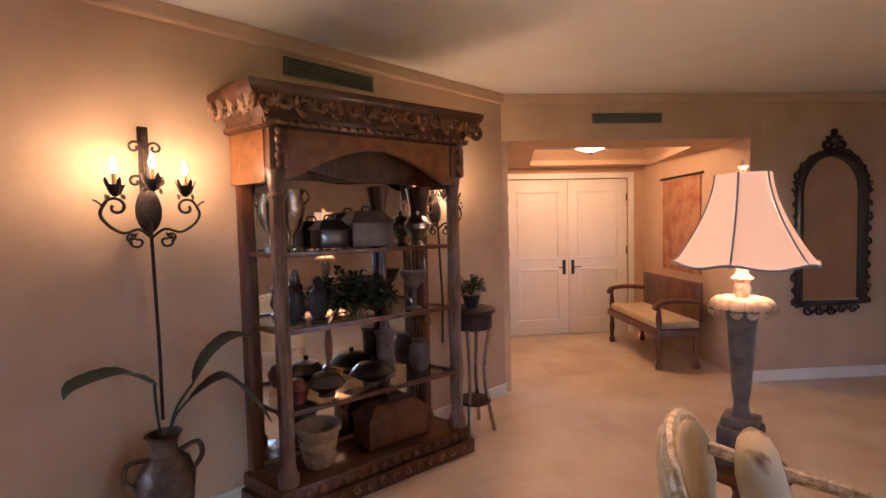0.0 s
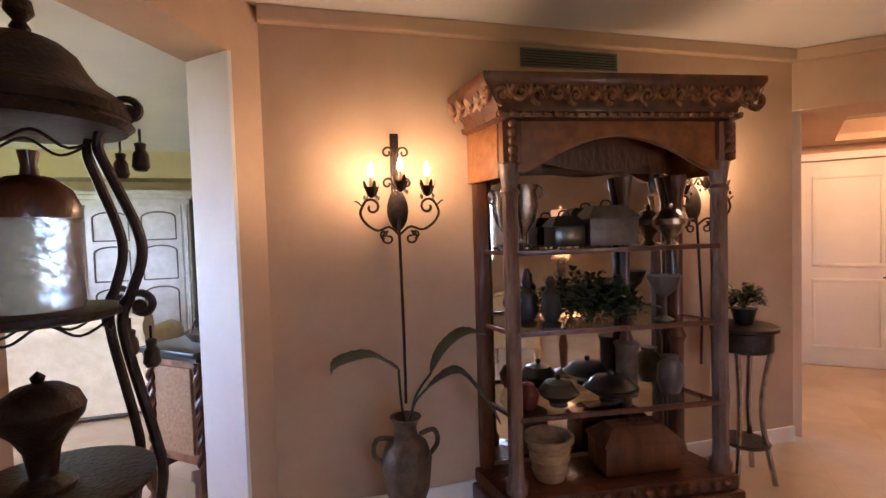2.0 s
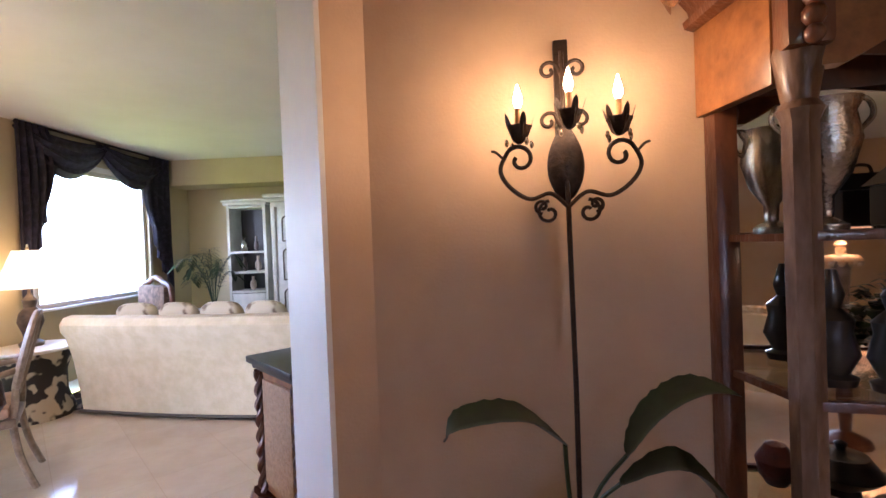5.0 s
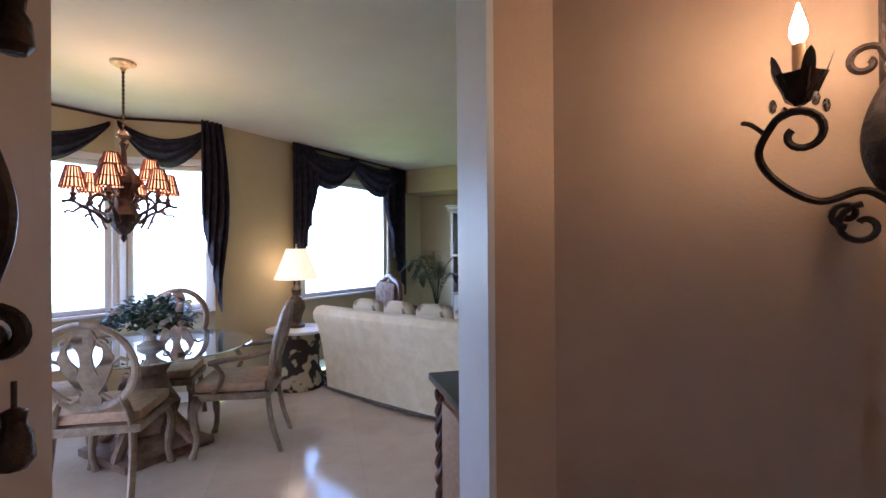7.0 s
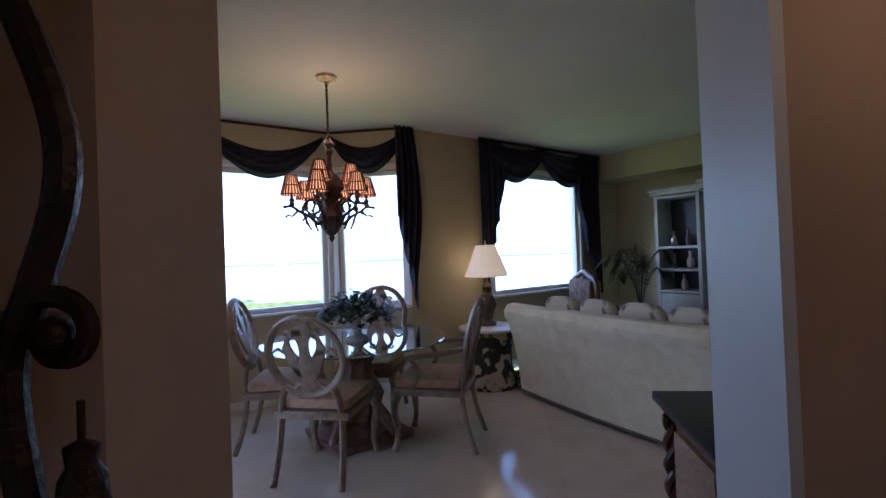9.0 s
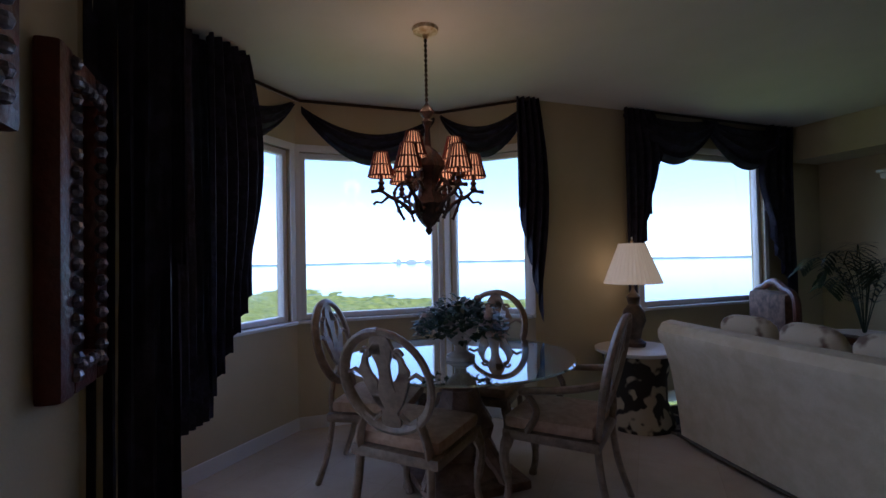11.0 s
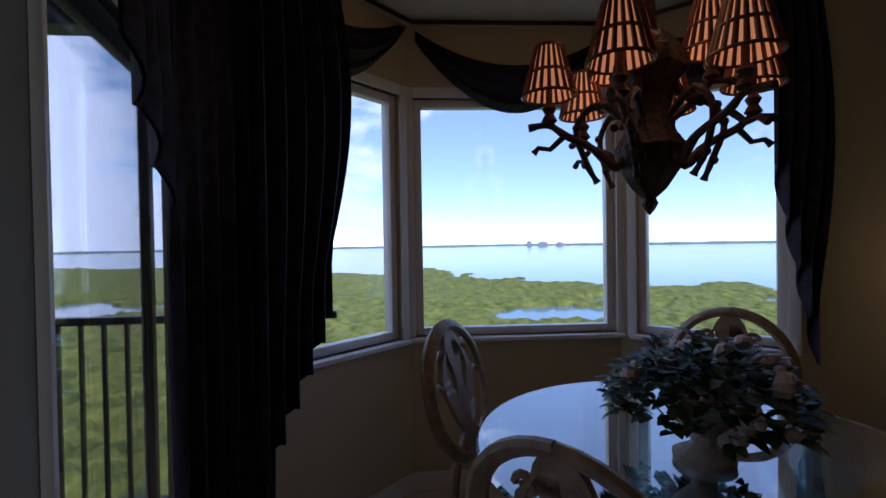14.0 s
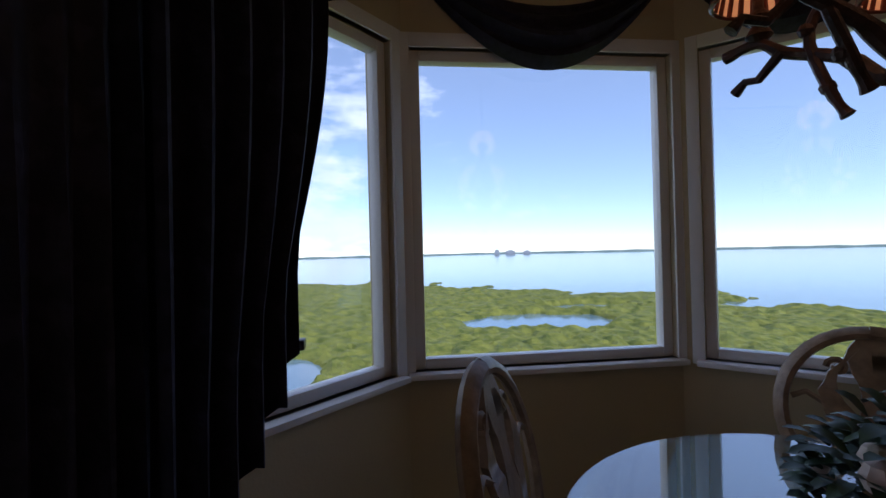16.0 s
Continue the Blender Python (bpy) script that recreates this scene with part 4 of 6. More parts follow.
part("rod", tube(bmesh.new(), [(-0.43, -0.02, 0.52), (0.43, -0.02, 0.52)], 0.012, 8), M_IRON, tp)

# ---- ornate hall mirror ----
mm = thing("wall_mirror", front(2.98, 1.36, 0.0), "tall arched wall mirror in a black carved scrolling frame", "mirror")


def arch(w, z0, z1, n=24):
    pts = [(-w, z0), (w, z0)]
    for i in range(n + 1):
        a = math.pi * i / n
        pts.append((w * math.cos(a), z1 + w * 1.15 * math.sin(a)))
    return pts


bm = bmesh.new()
f = [bm.verts.new((x, -0.02, z)) for x, z in arch(0.285, -0.62, 0.33)]
bm.faces.new(f)
g = [bm.verts.new((x, -0.004, z)) for x, z in arch(0.285, -0.62, 0.33)]
bm.faces.new(g[::-1])
for i in range(len(f)):
    bm.faces.new((f[i], g[i], g[(i + 1) % len(f)], f[(i + 1) % len(f)]))
bmesh.ops.recalc_face_normals(bm, faces=bm.faces)
part("glass", bm, M_MIRROR, mm, "mirror glass").data.shade_flat()
o = [Vector((x, -0.03, z)) for x, z in arch(0.31, -0.66, 0.33)]
bm = tube(bmesh.new(), o + [o[0]], 0.035, 8)
part("frame", bm, M_BLACK, mm, "black carved frame")
bm = bmesh.new()
for i, p in enumerate(o[2:] + [o[0], o[1]] + [Vector((sx * 0.31, -0.03, -0.66 + k * 0.11)) for sx in (-1, 1) for k in range(9)]):
    bm = bmesh.new()
    tube(bm, spiral((p.x * 1.12, -0.035, p.z + 0.01), 0.045 if i % 2 else 0.032, 0.006, i * 40, i * 40 + 400, 14), 0.011, 5)
    part("scroll", bm, M_BLACK, mm, "black scrolling leaf carving")
for x in (-0.22, -0.11, 0, 0.11, 0.22):
    part("scroll", tube(bmesh.new(), spiral((x, -0.035, -0.72), 0.05, 0.008, 0, 420 if x > 0 else -420, 16), 0.013, 5), M_BLACK, mm, "black scrolling leaf carving")
bm = bmesh.new()
for s in (-1, 1):
    tube(bm, spiral((0.07 * s, -0.04, 0.76), 0.06, 0.01, 90, 90 + 430 * s, 18), 0.016, 6)
ball(bm, (0, -0.04, 0.80), 0.05, 5)
ball(bm, (0, -0.04, 0.87), 0.03, 5)
part("crest", bm, M_BLACK, mm, "shell crest on top")


# ---- table lamp and side table near the walker ----
st = thing("side_table", Matrix.Translation((2.22, -1.53, 0)), "small round dark wooden side table beside the armchair", "table")
part("top", lathe(bmesh.new(), [(0.15, 0.54), (0.165, 0.56), (0.15, 0.576)], n=28), M_WOOD, st)
part("pedestal", lathe(bmesh.new(), [(0.14, 0), (0.13, 0.03), (0.03, 0.08), (0.045, 0.3), (0.025, 0.45), (0.06, 0.54)], n=16), M_WOOD, st)
tl = thing("table_lamp", Matrix.Translation((2.22, -1.53, 0.5765)) @ Matrix.Scale(1.085, 4), "bronze column table lamp with a lit pink silk bell shade", "lamp")
bm = box(bmesh.new(), -0.075, 0.075, -0.075, 0.075, 0, 0.03, 0.005)
box(bm, -0.065, 0.065, -0.065, 0.065, 0.03, 0.13, 0.012)
box(bm, -0.055, 0.055, -0.055, 0.055, 0.13, 0.16, 0.01)
part("foot", bm, M_PLUM, tl, "square dark carved foot")
part("column", lathe(bmesh.new(), [(0.03, 0.16), (0.022, 0.2), (0.03, 0.26), (0.045, 0.48), (0.05, 0.52), (0.03, 0.55)], n=20), M_PLUM, tl)
part("petal_collar", lathe(bmesh.new(), [(0.025, 0.548), (0.06, 0.572), (0.083, 0.566), (0.086, 0.556), (0.05, 0.55)], n=36), M_PETALC, tl, "pale carved collar")
for k in range(14):
    a = 2 * math.pi * k / 14
    bm = leaf(bmesh.new(), [(r * math.cos(a), r * math.sin(a), z) for r, z in ((0.068, 0.574), (0.092, 0.560), (0.100, 0.530), (0.093, 0.508))], 0.021, 4, -0.2)
    bmesh.ops.solidify(bm, geom=bm.faces[:], thickness=0.004)
    part("petal", bm, M_PETALC, tl, "pale pointed petal")
part("neck", lathe(bmesh.new(), [(0.02, 0.57), (0.028, 0.60), (0.02, 0.62), (0.035, 0.635), (0.02, 0.65), (0.01, 0.70), (0.008, 1.0), (0.016, 1.01), (0.001, 1.035)], n=14), M_GILT, tl)
bm = bmesh.new()
prof = []
for i in range(11):
    t = i / 10
    prof.append((0.083 + 0.125 * t ** 1.6, 0.985 - 0.30 * t))
rings = []
for r, z in prof:
    rings.append([bm.verts.new((r * (1 + 0.035 * math.cos(6 * a)) * math.cos(a), r * (1 + 0.035 * math.cos(6 * a)) * math.sin(a), z + (0.008 * math.cos(6 * a) if r > 0.2 else 0))) for a in [2 * math.pi * k / 48 for k in range(48)]])
for a, b in zip(rings, rings[1:]):
    for i in range(48):
        bm.faces.new((a[i], b[i], b[(i + 1) % 48], a[(i + 1) % 48]))
sh = part("shade", bm, M_PINK, tl, "glowing pink silk bell shade")
sh.visible_shadow = False
for k in range(6):
    a = 2 * math.pi * k / 6
    tube_pts = [(r * 1.042 * math.cos(a), r * 1.042 * math.sin(a), z) for r, z in prof]
    part("rib", tube(bmesh.new(), tube_pts, 0.0035, 5), M_TRIM, sh, "grey braid rib")
rim = [(prof[-1][0] * (1 + 0.035 * math.cos(6 * a)) * math.cos(a) * 1.01, prof[-1][0] * (1 + 0.035 * math.cos(6 * a)) * math.sin(a) * 1.01, prof[-1][1] + 0.008 * math.cos(6 * a)) for a in [2 * math.pi * k / 60 for k in range(61)]]
part("rim", tube(bmesh.new(), rim, 0.005, 5), M_TRIM, sh, "grey braid rim")
bulb_light("table_lamp_light", (2.22, -1.53, 1.46), 0.5, color=(1, 0.62, 0.34), r=0.05)


def upholstered_chair(m, label, pillow, top):
    c = thing("armchair", m, label, "chair")
    bm = bmesh.new()
    n = 14
    A = []
    for i in range(n + 1):
        a = math.pi * i / n
        x = -0.34 * math.cos(a)
        z = 0.62 + (top - 0.62) * math.sin(a) ** 0.55
        y = 0.10 * math.sin(a)
        A.append((x, y, z))
    fa = [bm.verts.new((x, y - 0.035, z)) for x, y, z in A]
    fb = [bm.verts.new((x * 0.96, y + 0.045, z - 0.02)) for x, y, z in A]
    ga = [bm.verts.new((x * 0.92, y * 0.2 - 0.035, 0.30)) for x, y, z in A]
    gb = [bm.verts.new((x * 0.9, y * 0.2 + 0.045, 0.30)) for x, y, z in A]
    for i in range(n):
        bm.faces.new((fa[i], fa[i + 1], fb[i + 1], fb[i]))
        bm.faces.new((ga[i], ga[i + 1], fa[i + 1], fa[i]))
        bm.faces.new((fb[i], fb[i + 1], gb[i + 1], gb[i]))
    bmesh.ops.recalc_face_normals(bm, faces=bm.faces)
    part("backrest", bm, M_SOFA, c, "pale upholstered back")
    part("back_frame", tube(bmesh.new(), [(x, y, z + 0.008) for x, y, z in A], 0.024, 8), M_GILT, c, "carved whitewashed and gilt frame")
    part("seat", box(bmesh.new(), -0.30, 0.30, -0.58, 0.02, 0.30, 0.47, 0.05), M_SOFA, c)
    for s in (-1, 1):
        part("arm", tube(bmesh.new(), curve([(0.33 * s, 0.0, 0.70), (0.35 * s, -0.25, 0.66), (0.34 * s, -0.50, 0.64), (0.33 * s, -0.54, 0.60)], 6), 0.024, 8), M_GILT, c)
        part("arm_post", tube(bmesh.new(), curve([(0.33 * s, -0.48, 0.64), (0.31 * s, -0.40, 0.5), (0.30 * s, -0.44, 0.36)], 5), 0.022, 8), M_GILT, c)
        part("leg", tube(bmesh.new(), curve([(0.27 * s, -0.52, 0.31), (0.30 * s, -0.56, 0.16), (0.28 * s, -0.54, 0.0)], 5), 0.026, 8), M_GILT, c)
        part("leg", tube(bmesh.new(), curve([(0.26 * s, 0.0, 0.31), (0.27 * s, 0.03, 0.16), (0.28 * s, 0.07, 0.0)], 5), 0.024, 8), M_GILT, c)
    if pillow:
        p = thing("pillow", m @ pose(0.05, -0.20, 0.68, -14, 0, 0), "leopard and gold patterned cushion leaning in the armchair", "pillow")
        bm = bmesh.new()
        ball(bm, (0, 0, 0), 0.2, 8)
        for v in bm.verts:
            v.co = Vector((math.copysign(abs(v.co.x / 0.2) ** 0.6, v.co.x) * 0.2, v.co.y * 0.38, math.copysign(abs(v.co.z / 0.2) ** 0.6, v.co.z) * 0.18))
        part("cushion", bm, M_PILLOW, p)


upholstered_chair(pose(1.74, -1.50, 0, 0, 0, 8) @ Matrix.Scale(0.76, 4, (1, 0, 0)) @ Matrix.Scale(0.82, 4, (0, 1, 0)), "pale upholstered armchair with a whitewashed gilt frame, beside the lamp table", True, 0.85)

# ---- vase with large leaves under the sconce ----
va = pot_thing("amphora", Matrix.Translation((0.905, 0.44, 0.0)), [(0.085, 0), (0.09, 0.02), (0.04, 0.05), (0.05, 0.1), (0.105, 0.26), (0.12, 0.40), (0.10, 0.47), (0.055, 0.51), (0.05, 0.55), (0.068, 0.595), (0.075, 0.60), (0.06, 0.60), (0.04, 0.52)], M_POT,
               "mottled bronze two-handled amphora vase on the floor", "vase", handles=0.012)
pl = thing("potted_leaves", Matrix.Translation((0.905, 0.44, 0.50)), "large dark green leaves on thin stems in the amphora", "plant")
for path, w, stem in (([(-0.03, -0.02, 0.33), (-0.15, -0.04, 0.41), (-0.30, -0.05, 0.40), (-0.34, -0.05, 0.36)], 0.085, [(0, 0, 0), (-0.02, 0, 0.2), (-0.03, -0.02, 0.33)]),
                      ([(0.13, -0.02, 0.30), (0.20, -0.03, 0.40), (0.30, -0.05, 0.47), (0.40, -0.06, 0.46)], 0.095, [(0.01, 0, 0), (0.05, 0, 0.18), (0.13, -0.02, 0.30)]),
                      ([(0.10, -0.05, 0.24), (0.24, -0.08, 0.30), (0.36, -0.10, 0.17), (0.44, -0.12, 0.03)], 0.075, [(0.0, 0, 0), (0.04, -0.02, 0.16), (0.10, -0.05, 0.24)])):
    part("leaf", leaf(bmesh.new(), path, w, 8, 0.25, 0.06), M_LEAF, pl)
    part("stem", tube(bmesh.new(), curve(stem, 5), 0.006, 6), M_LEAF, pl)

# ---- pedestal with a plant past the cabinet ----
PX, PY = 2.86, 0.225
pd = thing("pedestal_stand", Matrix.Translation((PX, PY, 0)), "round dark metal stand with silver legs past the cabinet", "stand")
part("top", lathe(bmesh.new(), [(0.15, 0.85), (0.172, 0.86), (0.172, 0.88), (0.15, 0.89)], n=28), M_IRON, pd)
part("apron", lathe(bmesh.new(), [(0.135, 0.74), (0.145, 0.75), (0.145, 0.84), (0.14, 0.85)], n=28), M_IRON, pd, "dark banded apron under the top")
for k in range(4):
    a = k * math.pi / 2 + 0.4
    part("leg", tube(bmesh.new(), curve([(0.13 * math.cos(a), 0.13 * math.sin(a), 0.75), (0.085 * math.cos(a), 0.085 * math.sin(a), 0.40), (0.15 * math.cos(a), 0.15 * math.sin(a), 0.0)], 6), 0.015, 8), M_SILVER, pd, "silvered curved leg")
part("lower_shelf", lathe(bmesh.new(), [(0.12, 0.20), (0.13, 0.21), (0.12, 0.22)], n=24), M_IRON, pd)
pot_thing("flower_pot", Matrix.Translation((PX, PY, 0.8902)), [(0.045, 0), (0.065, 0.08), (0.07, 0.09), (0.055, 0.09)], M_BLACK, "small black flower pot on the metal stand", "pot")
foliage("pot_plant", Matrix.Translation((PX, PY, 0.975)), 130, 0.08, 0.15, M_LEAF, "small dark leafy plant in the black pot", 8, 0.016, 0.05)

# ---- round iron etagere ----
et = thing("etagere", Matrix.Translation((-0.155, -0.375, 0)), "round wrought iron etagere with a domed top, scrolls and tassels", "shelf unit")
part("dome", lathe(bmesh.new(), [(0.185, 1.745), (0.20, 1.76), (0.197, 1.785), (0.165, 1.815), (0.135, 1.835), (0.118, 1.86), (0.10, 1.895), (0.07, 1.922), (0.04, 1.934), (0.02, 1.94)], n=36, wave=lambda a, z: 1 + 0.02 * math.cos(8 * a)), M_IRON, et, "bronze domed canopy")
part("canopy_rim", lathe(bmesh.new(), [(0.19, 1.73), (0.205, 1.745), (0.19, 1.76), (0.16, 1.745)], n=36), M_IRON, et)
part("finial", lathe(bmesh.new(), [(0.012, 1.93), (0.02, 1.95), (0.012, 1.965), (0.028, 1.985), (0.024, 2.01), (0.001, 2.02)], n=12), M_IRON, et)
for z, r in ((1.32, 0.165), (0.915, 0.21), (0.45, 0.21)):
    part("shelf", lathe(bmesh.new(), [(r - 0.015, z - 0.02), (r, z - 0.012), (r, z), (r - 0.01, z + 0.004)], n=40), M_IRON, et)
for k in range(4):
    a = radians((2, 52, 182, 232)[k])
    ca, sa = math.cos(a), math.sin(a)

    def P3(r, z):
        return (r * ca, r * sa, z)
    pts = [P3(0.14, 1.74), P3(0.13, 1.69), P3(0.155, 1.62), P3(0.20, 1.50), P3(0.205, 1.43), P3(0.18, 1.35), P3(0.16, 1.295), P3(0.165, 1.22), P3(0.19, 1.10), P3(0.215, 0.98), P3(0.225, 0.9), P3(0.21, 0.8), P3(0.17, 0.62), P3(0.18, 0.48), P3(0.21, 0.35), P3(0.22, 0.18), P3(0.20, 0.0)]
    part("leg", tube(bmesh.new(), curve(pts, 5), 0.0125, 8), M_IRON, et, "curved iron leg")
    for z0, s in ((1.78, 1.0), (1.315, 1.1)):
        bm = bmesh.new()
        sp = [(0.165 + 0.03 * s + q[0] * 1.0, 0, q[2]) for q in spiral((0, 0, z0), 0.036 * s, 0.01, 180, -170, 18)]
        tube(bm, [(x * ca, x * sa, z) for x, _, z in sp], 0.009, 6)
        ball(bm, ((0.195) * ca, 0.195 * sa, z0), 0.017, 5)
        part("scroll", bm, M_IRON, et, "iron scroll")
    for z0 in (1.74, 1.265):
        bm = lathe(bmesh.new(), [(0.003, z0), (0.003, z0 - 0.03), (0.013, z0 - 0.035), (0.011, z0 - 0.05), (0.017, z0 - 0.06), (0.02, z0 - 0.09), (0.013, z0 - 0.1)], (0.215 * ca, 0.215 * sa), 10)
        part("tassel", bm, M_IRON, et, "carved bronze tassel")
    for z0 in (1.72, 1.295):
        b = radians((2, 52, 182, 232)[(k + 1) % 4])
        pa, pb = Vector((0.14 * ca, 0.14 * sa, z0)), Vector((0.14 * math.cos(b), 0.14 * math.sin(b), z0))
        mid = (pa + pb) / 2
        part("chain", tube(bmesh.new(), curve([pa, (pa + mid) / 2 - Vector((0, 0, 0.035)), mid, (pb + mid) / 2 - Vector((0, 0, 0.035)), pb], 5), 0.0035, 5), M_IRON, et, "draped iron chain")
cl = thing("glass_jar", Matrix.Translation((-0.155, -0.375, 1.3242)) @ Matrix.Scale(1.08, 4), "hammered clear glass jar with a domed brown wooden lid", "jar")
part("jar", lathe(bmesh.new(), [(0.075, 0), (0.082, 0.01), (0.082, 0.19), (0.078, 0.195)], n=36, wave=lambda a, z: 1 + 0.012 * math.cos(17 * a + z * 90)), M_HGLASS, cl)
part("lid", lathe(bmesh.new(), [(0.084, 0.19), (0.084, 0.215), (0.07, 0.25), (0.04, 0.275), (0.017, 0.28), (0.014, 0.30), (0.019, 0.33), (0.001, 0.332)], n=24), M_WOOD, cl)
ur = pot_thing("lidded_urn", Matrix.Translation((-0.155, -0.40, 0.9192)) @ Matrix.Scale(0.86, 4), [(0.07, 0), (0.072, 0.015), (0.03, 0.04), (0.04, 0.11), (0.06, 0.15), (0.095, 0.19), (0.10, 0.215)], M_IRON, "dark bronze footed urn with a domed lid", "urn",
               lid=[(0.10, 0.215), (0.085, 0.25), (0.05, 0.275), (0.012, 0.285), (0.017, 0.30), (0.001, 0.315)])


# ---- dining table ----
M_PEDW = mat("carved_brown_wood", (0.13, 0.07, 0.04), 0.45, color2=(0.24, 0.14, 0.085), scale=12, bump=0.5, bump_scale=45)
TC = (-2.85, 1.44)
dt = thing("dining_table", Matrix.Translation((*TC, 0)), "round glass-topped dining table on a carved brown wooden pedestal", "table")
part("glass_top", lathe(bmesh.new(), [(0.695, 0.735), (0.705, 0.741), (0.695, 0.75)], n=72), M_TGLASS, dt, "thick clear round glass top")
part("pedestal", lathe(bmesh.new(), [(0.24, 0), (0.25, 0.04), (0.19, 0.09), (0.14, 0.14), (0.18, 0.26), (0.20, 0.34), (0.14, 0.44), (0.11, 0.55), (0.15, 0.62), (0.21, 0.68), (0.22, 0.72)], n=32, wave=lambda a, z: 1 + 0.06 * math.cos(8 * a)), M_PEDW, dt)
part("plate", lathe(bmesh.new(), [(0.23, 0.72), (0.24, 0.727), (0.23, 0.733)], n=32), M_PEDW, dt)
for k in range(4):
    a = k * math.pi / 2 + 0.5
    part("foot", tube(bmesh.new(), curve([(0.16 * math.cos(a), 0.16 * math.sin(a), 0.25), (0.27 * math.cos(a), 0.27 * math.sin(a), 0.13), (0.34 * math.cos(a), 0.34 * math.sin(a), 0.035)], 5), [0.05] * 5 + [0.04] * 4 + [0.03] * 2, 8), M_PEDW, dt)
part("plinth", box(bmesh.new(), -0.31, 0.31, -0.31, 0.31, 0.0, 0.055, 0.015), M_PEDW, dt, "square brown wooden plinth")
UC = (-2.74, 1.40)
un = pot_thing("table_urn", Matrix.Translation((*UC, 0.7505)), [(0.085, 0), (0.088, 0.02), (0.035, 0.05), (0.035, 0.08), (0.085, 0.13), (0.105, 0.19), (0.115, 0.21), (0.10, 0.21), (0.08, 0.15)], M_STONE, "footed stone urn standing on the glass table", "urn")
foliage("centrepiece", Matrix.Translation((*UC, 0.93)), 620, 0.25, 0.20, M_LEAF2, "full green floral centrepiece with pale blossoms in the urn", 11, 0.017, 0.06, petals=34, drop=0.06)


# ---- dining chairs ----
def dining_chair(m, label, arms, cz=0.79, rz=0.24):
    c = thing("dining_chair", m, label, "chair", "chairs round the dining table")
    n = 36
    rx, lean = 0.24, 0.24

    def bk(x, z, off=0.0):
        return (x, lean * (z - 0.5) + off, z)
    oval = [bk(rx * math.sin(2 * math.pi * i / n), cz + rz * math.cos(2 * math.pi * i / n)) for i in range(n + 1)]
    part("back_frame", tube(bmesh.new(), oval, 0.027, 8, 0.65), M_CHAIR, c, "oval pickled wood back frame")
    # pierced splat: shield, two scrolls and a crown of leaves
    bm = bmesh.new()
    zs = [-0.235, -0.19, -0.15, -0.10, -0.05, 0.0, 0.03, 0.06, 0.09, 0.12, 0.16, 0.20, 0.235]
    half = [0.045, 0.055, 0.04, 0.08, 0.105, 0.125, 0.132, 0.138, 0.12, 0.11, 0.07, 0.055, 0.03]
    slot = {5: (0.035, 0.045), 6: (0.03, 0.07), 7: (0.03, 0.085), 8: (0.035, 0.09), 9: (0.05, 0.085), 10: (0.058, 0.06)}
    for s in (-1, 1):
        prev = None
        for i, (z, h) in enumerate(zip(zs, half)):
            a, b = slot.get(i, (h * 0.5, h * 0.5))
            row = [(s * x, cz + z) for x in (0, min(a, h * 0.9), min(b, h * 0.95), h)]
            if prev:
                for q in ((0, 1), (2, 3)):
                    P = [prev[q[0]], prev[q[1]], row[q[1]], row[q[0]]]
                    lo = [bm.verts.new(bk(*p, -0.010)) for p in P]
                    hi = [bm.verts.new(bk(*p, 0.010)) for p in P]
                    bm.faces.new(lo)
                    bm.faces.new(hi[::-1])
                    for e in range(4):
                        bm.faces.new((lo[e], hi[e], hi[(e + 1) % 4], lo[(e + 1) % 4]))
            prev = row
    bmesh.ops.remove_doubles(bm, verts=bm.verts, dist=1e-4)
    bmesh.ops.recalc_face_normals(bm, faces=bm.faces)
    for s in (-1, 1):
        part("upper_tie", tube(bmesh.new(), [bk(s * x, z) for x, z in ((0.12, cz + 0.02), (0.17, cz + 0.05), (0.21, cz + 0.03))], 0.011, 6), M_CHAIR, c)
        part("lower_tie", tube(bmesh.new(), [bk(s * x, z) for x, z in ((0.05, cz - 0.16), (0.10, cz - 0.2), (0.15, cz - 0.17))], 0.013, 6), M_CHAIR, c)
        part("scroll", tube(bmesh.new(), [bk(s * (0.085 + q[0]), q[2]) for q in spiral((0, 0, cz + 0.135), 0.03, 0.008, 0, 380, 12)], 0.010, 5), M_CHAIR, c)
    part("splat", bm, M_CHAIR, c, "pierced carved splat")
    for s in (-1, 1):
        part("back_leg", tube(bmesh.new(), curve([bk(0.15 * s, 0.60), (0.19 * s, 0.02, 0.5), (0.20 * s, 0.01, 0.38), (0.21 * s, 0.04, 0.18), (0.22 * s, 0.10, 0.0)], 5), 0.022, 8, 0.8), M_CHAIR, c)
        part("front_leg", tube(bmesh.new(), curve([(0.22 * s, -0.44, 0.42), (0.245 * s, -0.47, 0.3), (0.225 * s, -0.455, 0.12), (0.24 * s, -0.48, 0.0)], 5), [0.034] * 4 + [0.028] * 5 + [0.02] * 5 + [0.026] * 2, 8), M_CHAIR, c)
        if arms:
            part("arm", tube(bmesh.new(), curve([bk(0.20 * s, 0.72), (0.26 * s, -0.10, 0.69), (0.28 * s, -0.28, 0.67), (0.27 * s, -0.36, 0.65)], 6), 0.02, 8), M_CHAIR, c)
            part("arm_post", tube(bmesh.new(), curve([(0.27 * s, -0.34, 0.66), (0.26 * s, -0.28, 0.56), (0.24 * s, -0.34, 0.44)], 5), 0.018, 8), M_CHAIR, c)
    bm = box(bmesh.new(), -0.25, 0.25, -0.48, 0.03, 0.385, 0.44, 0.018)
    part("seat_rail", bm, M_CHAIR, c, "shaped wooden seat rail")
    bm = bmesh.new()
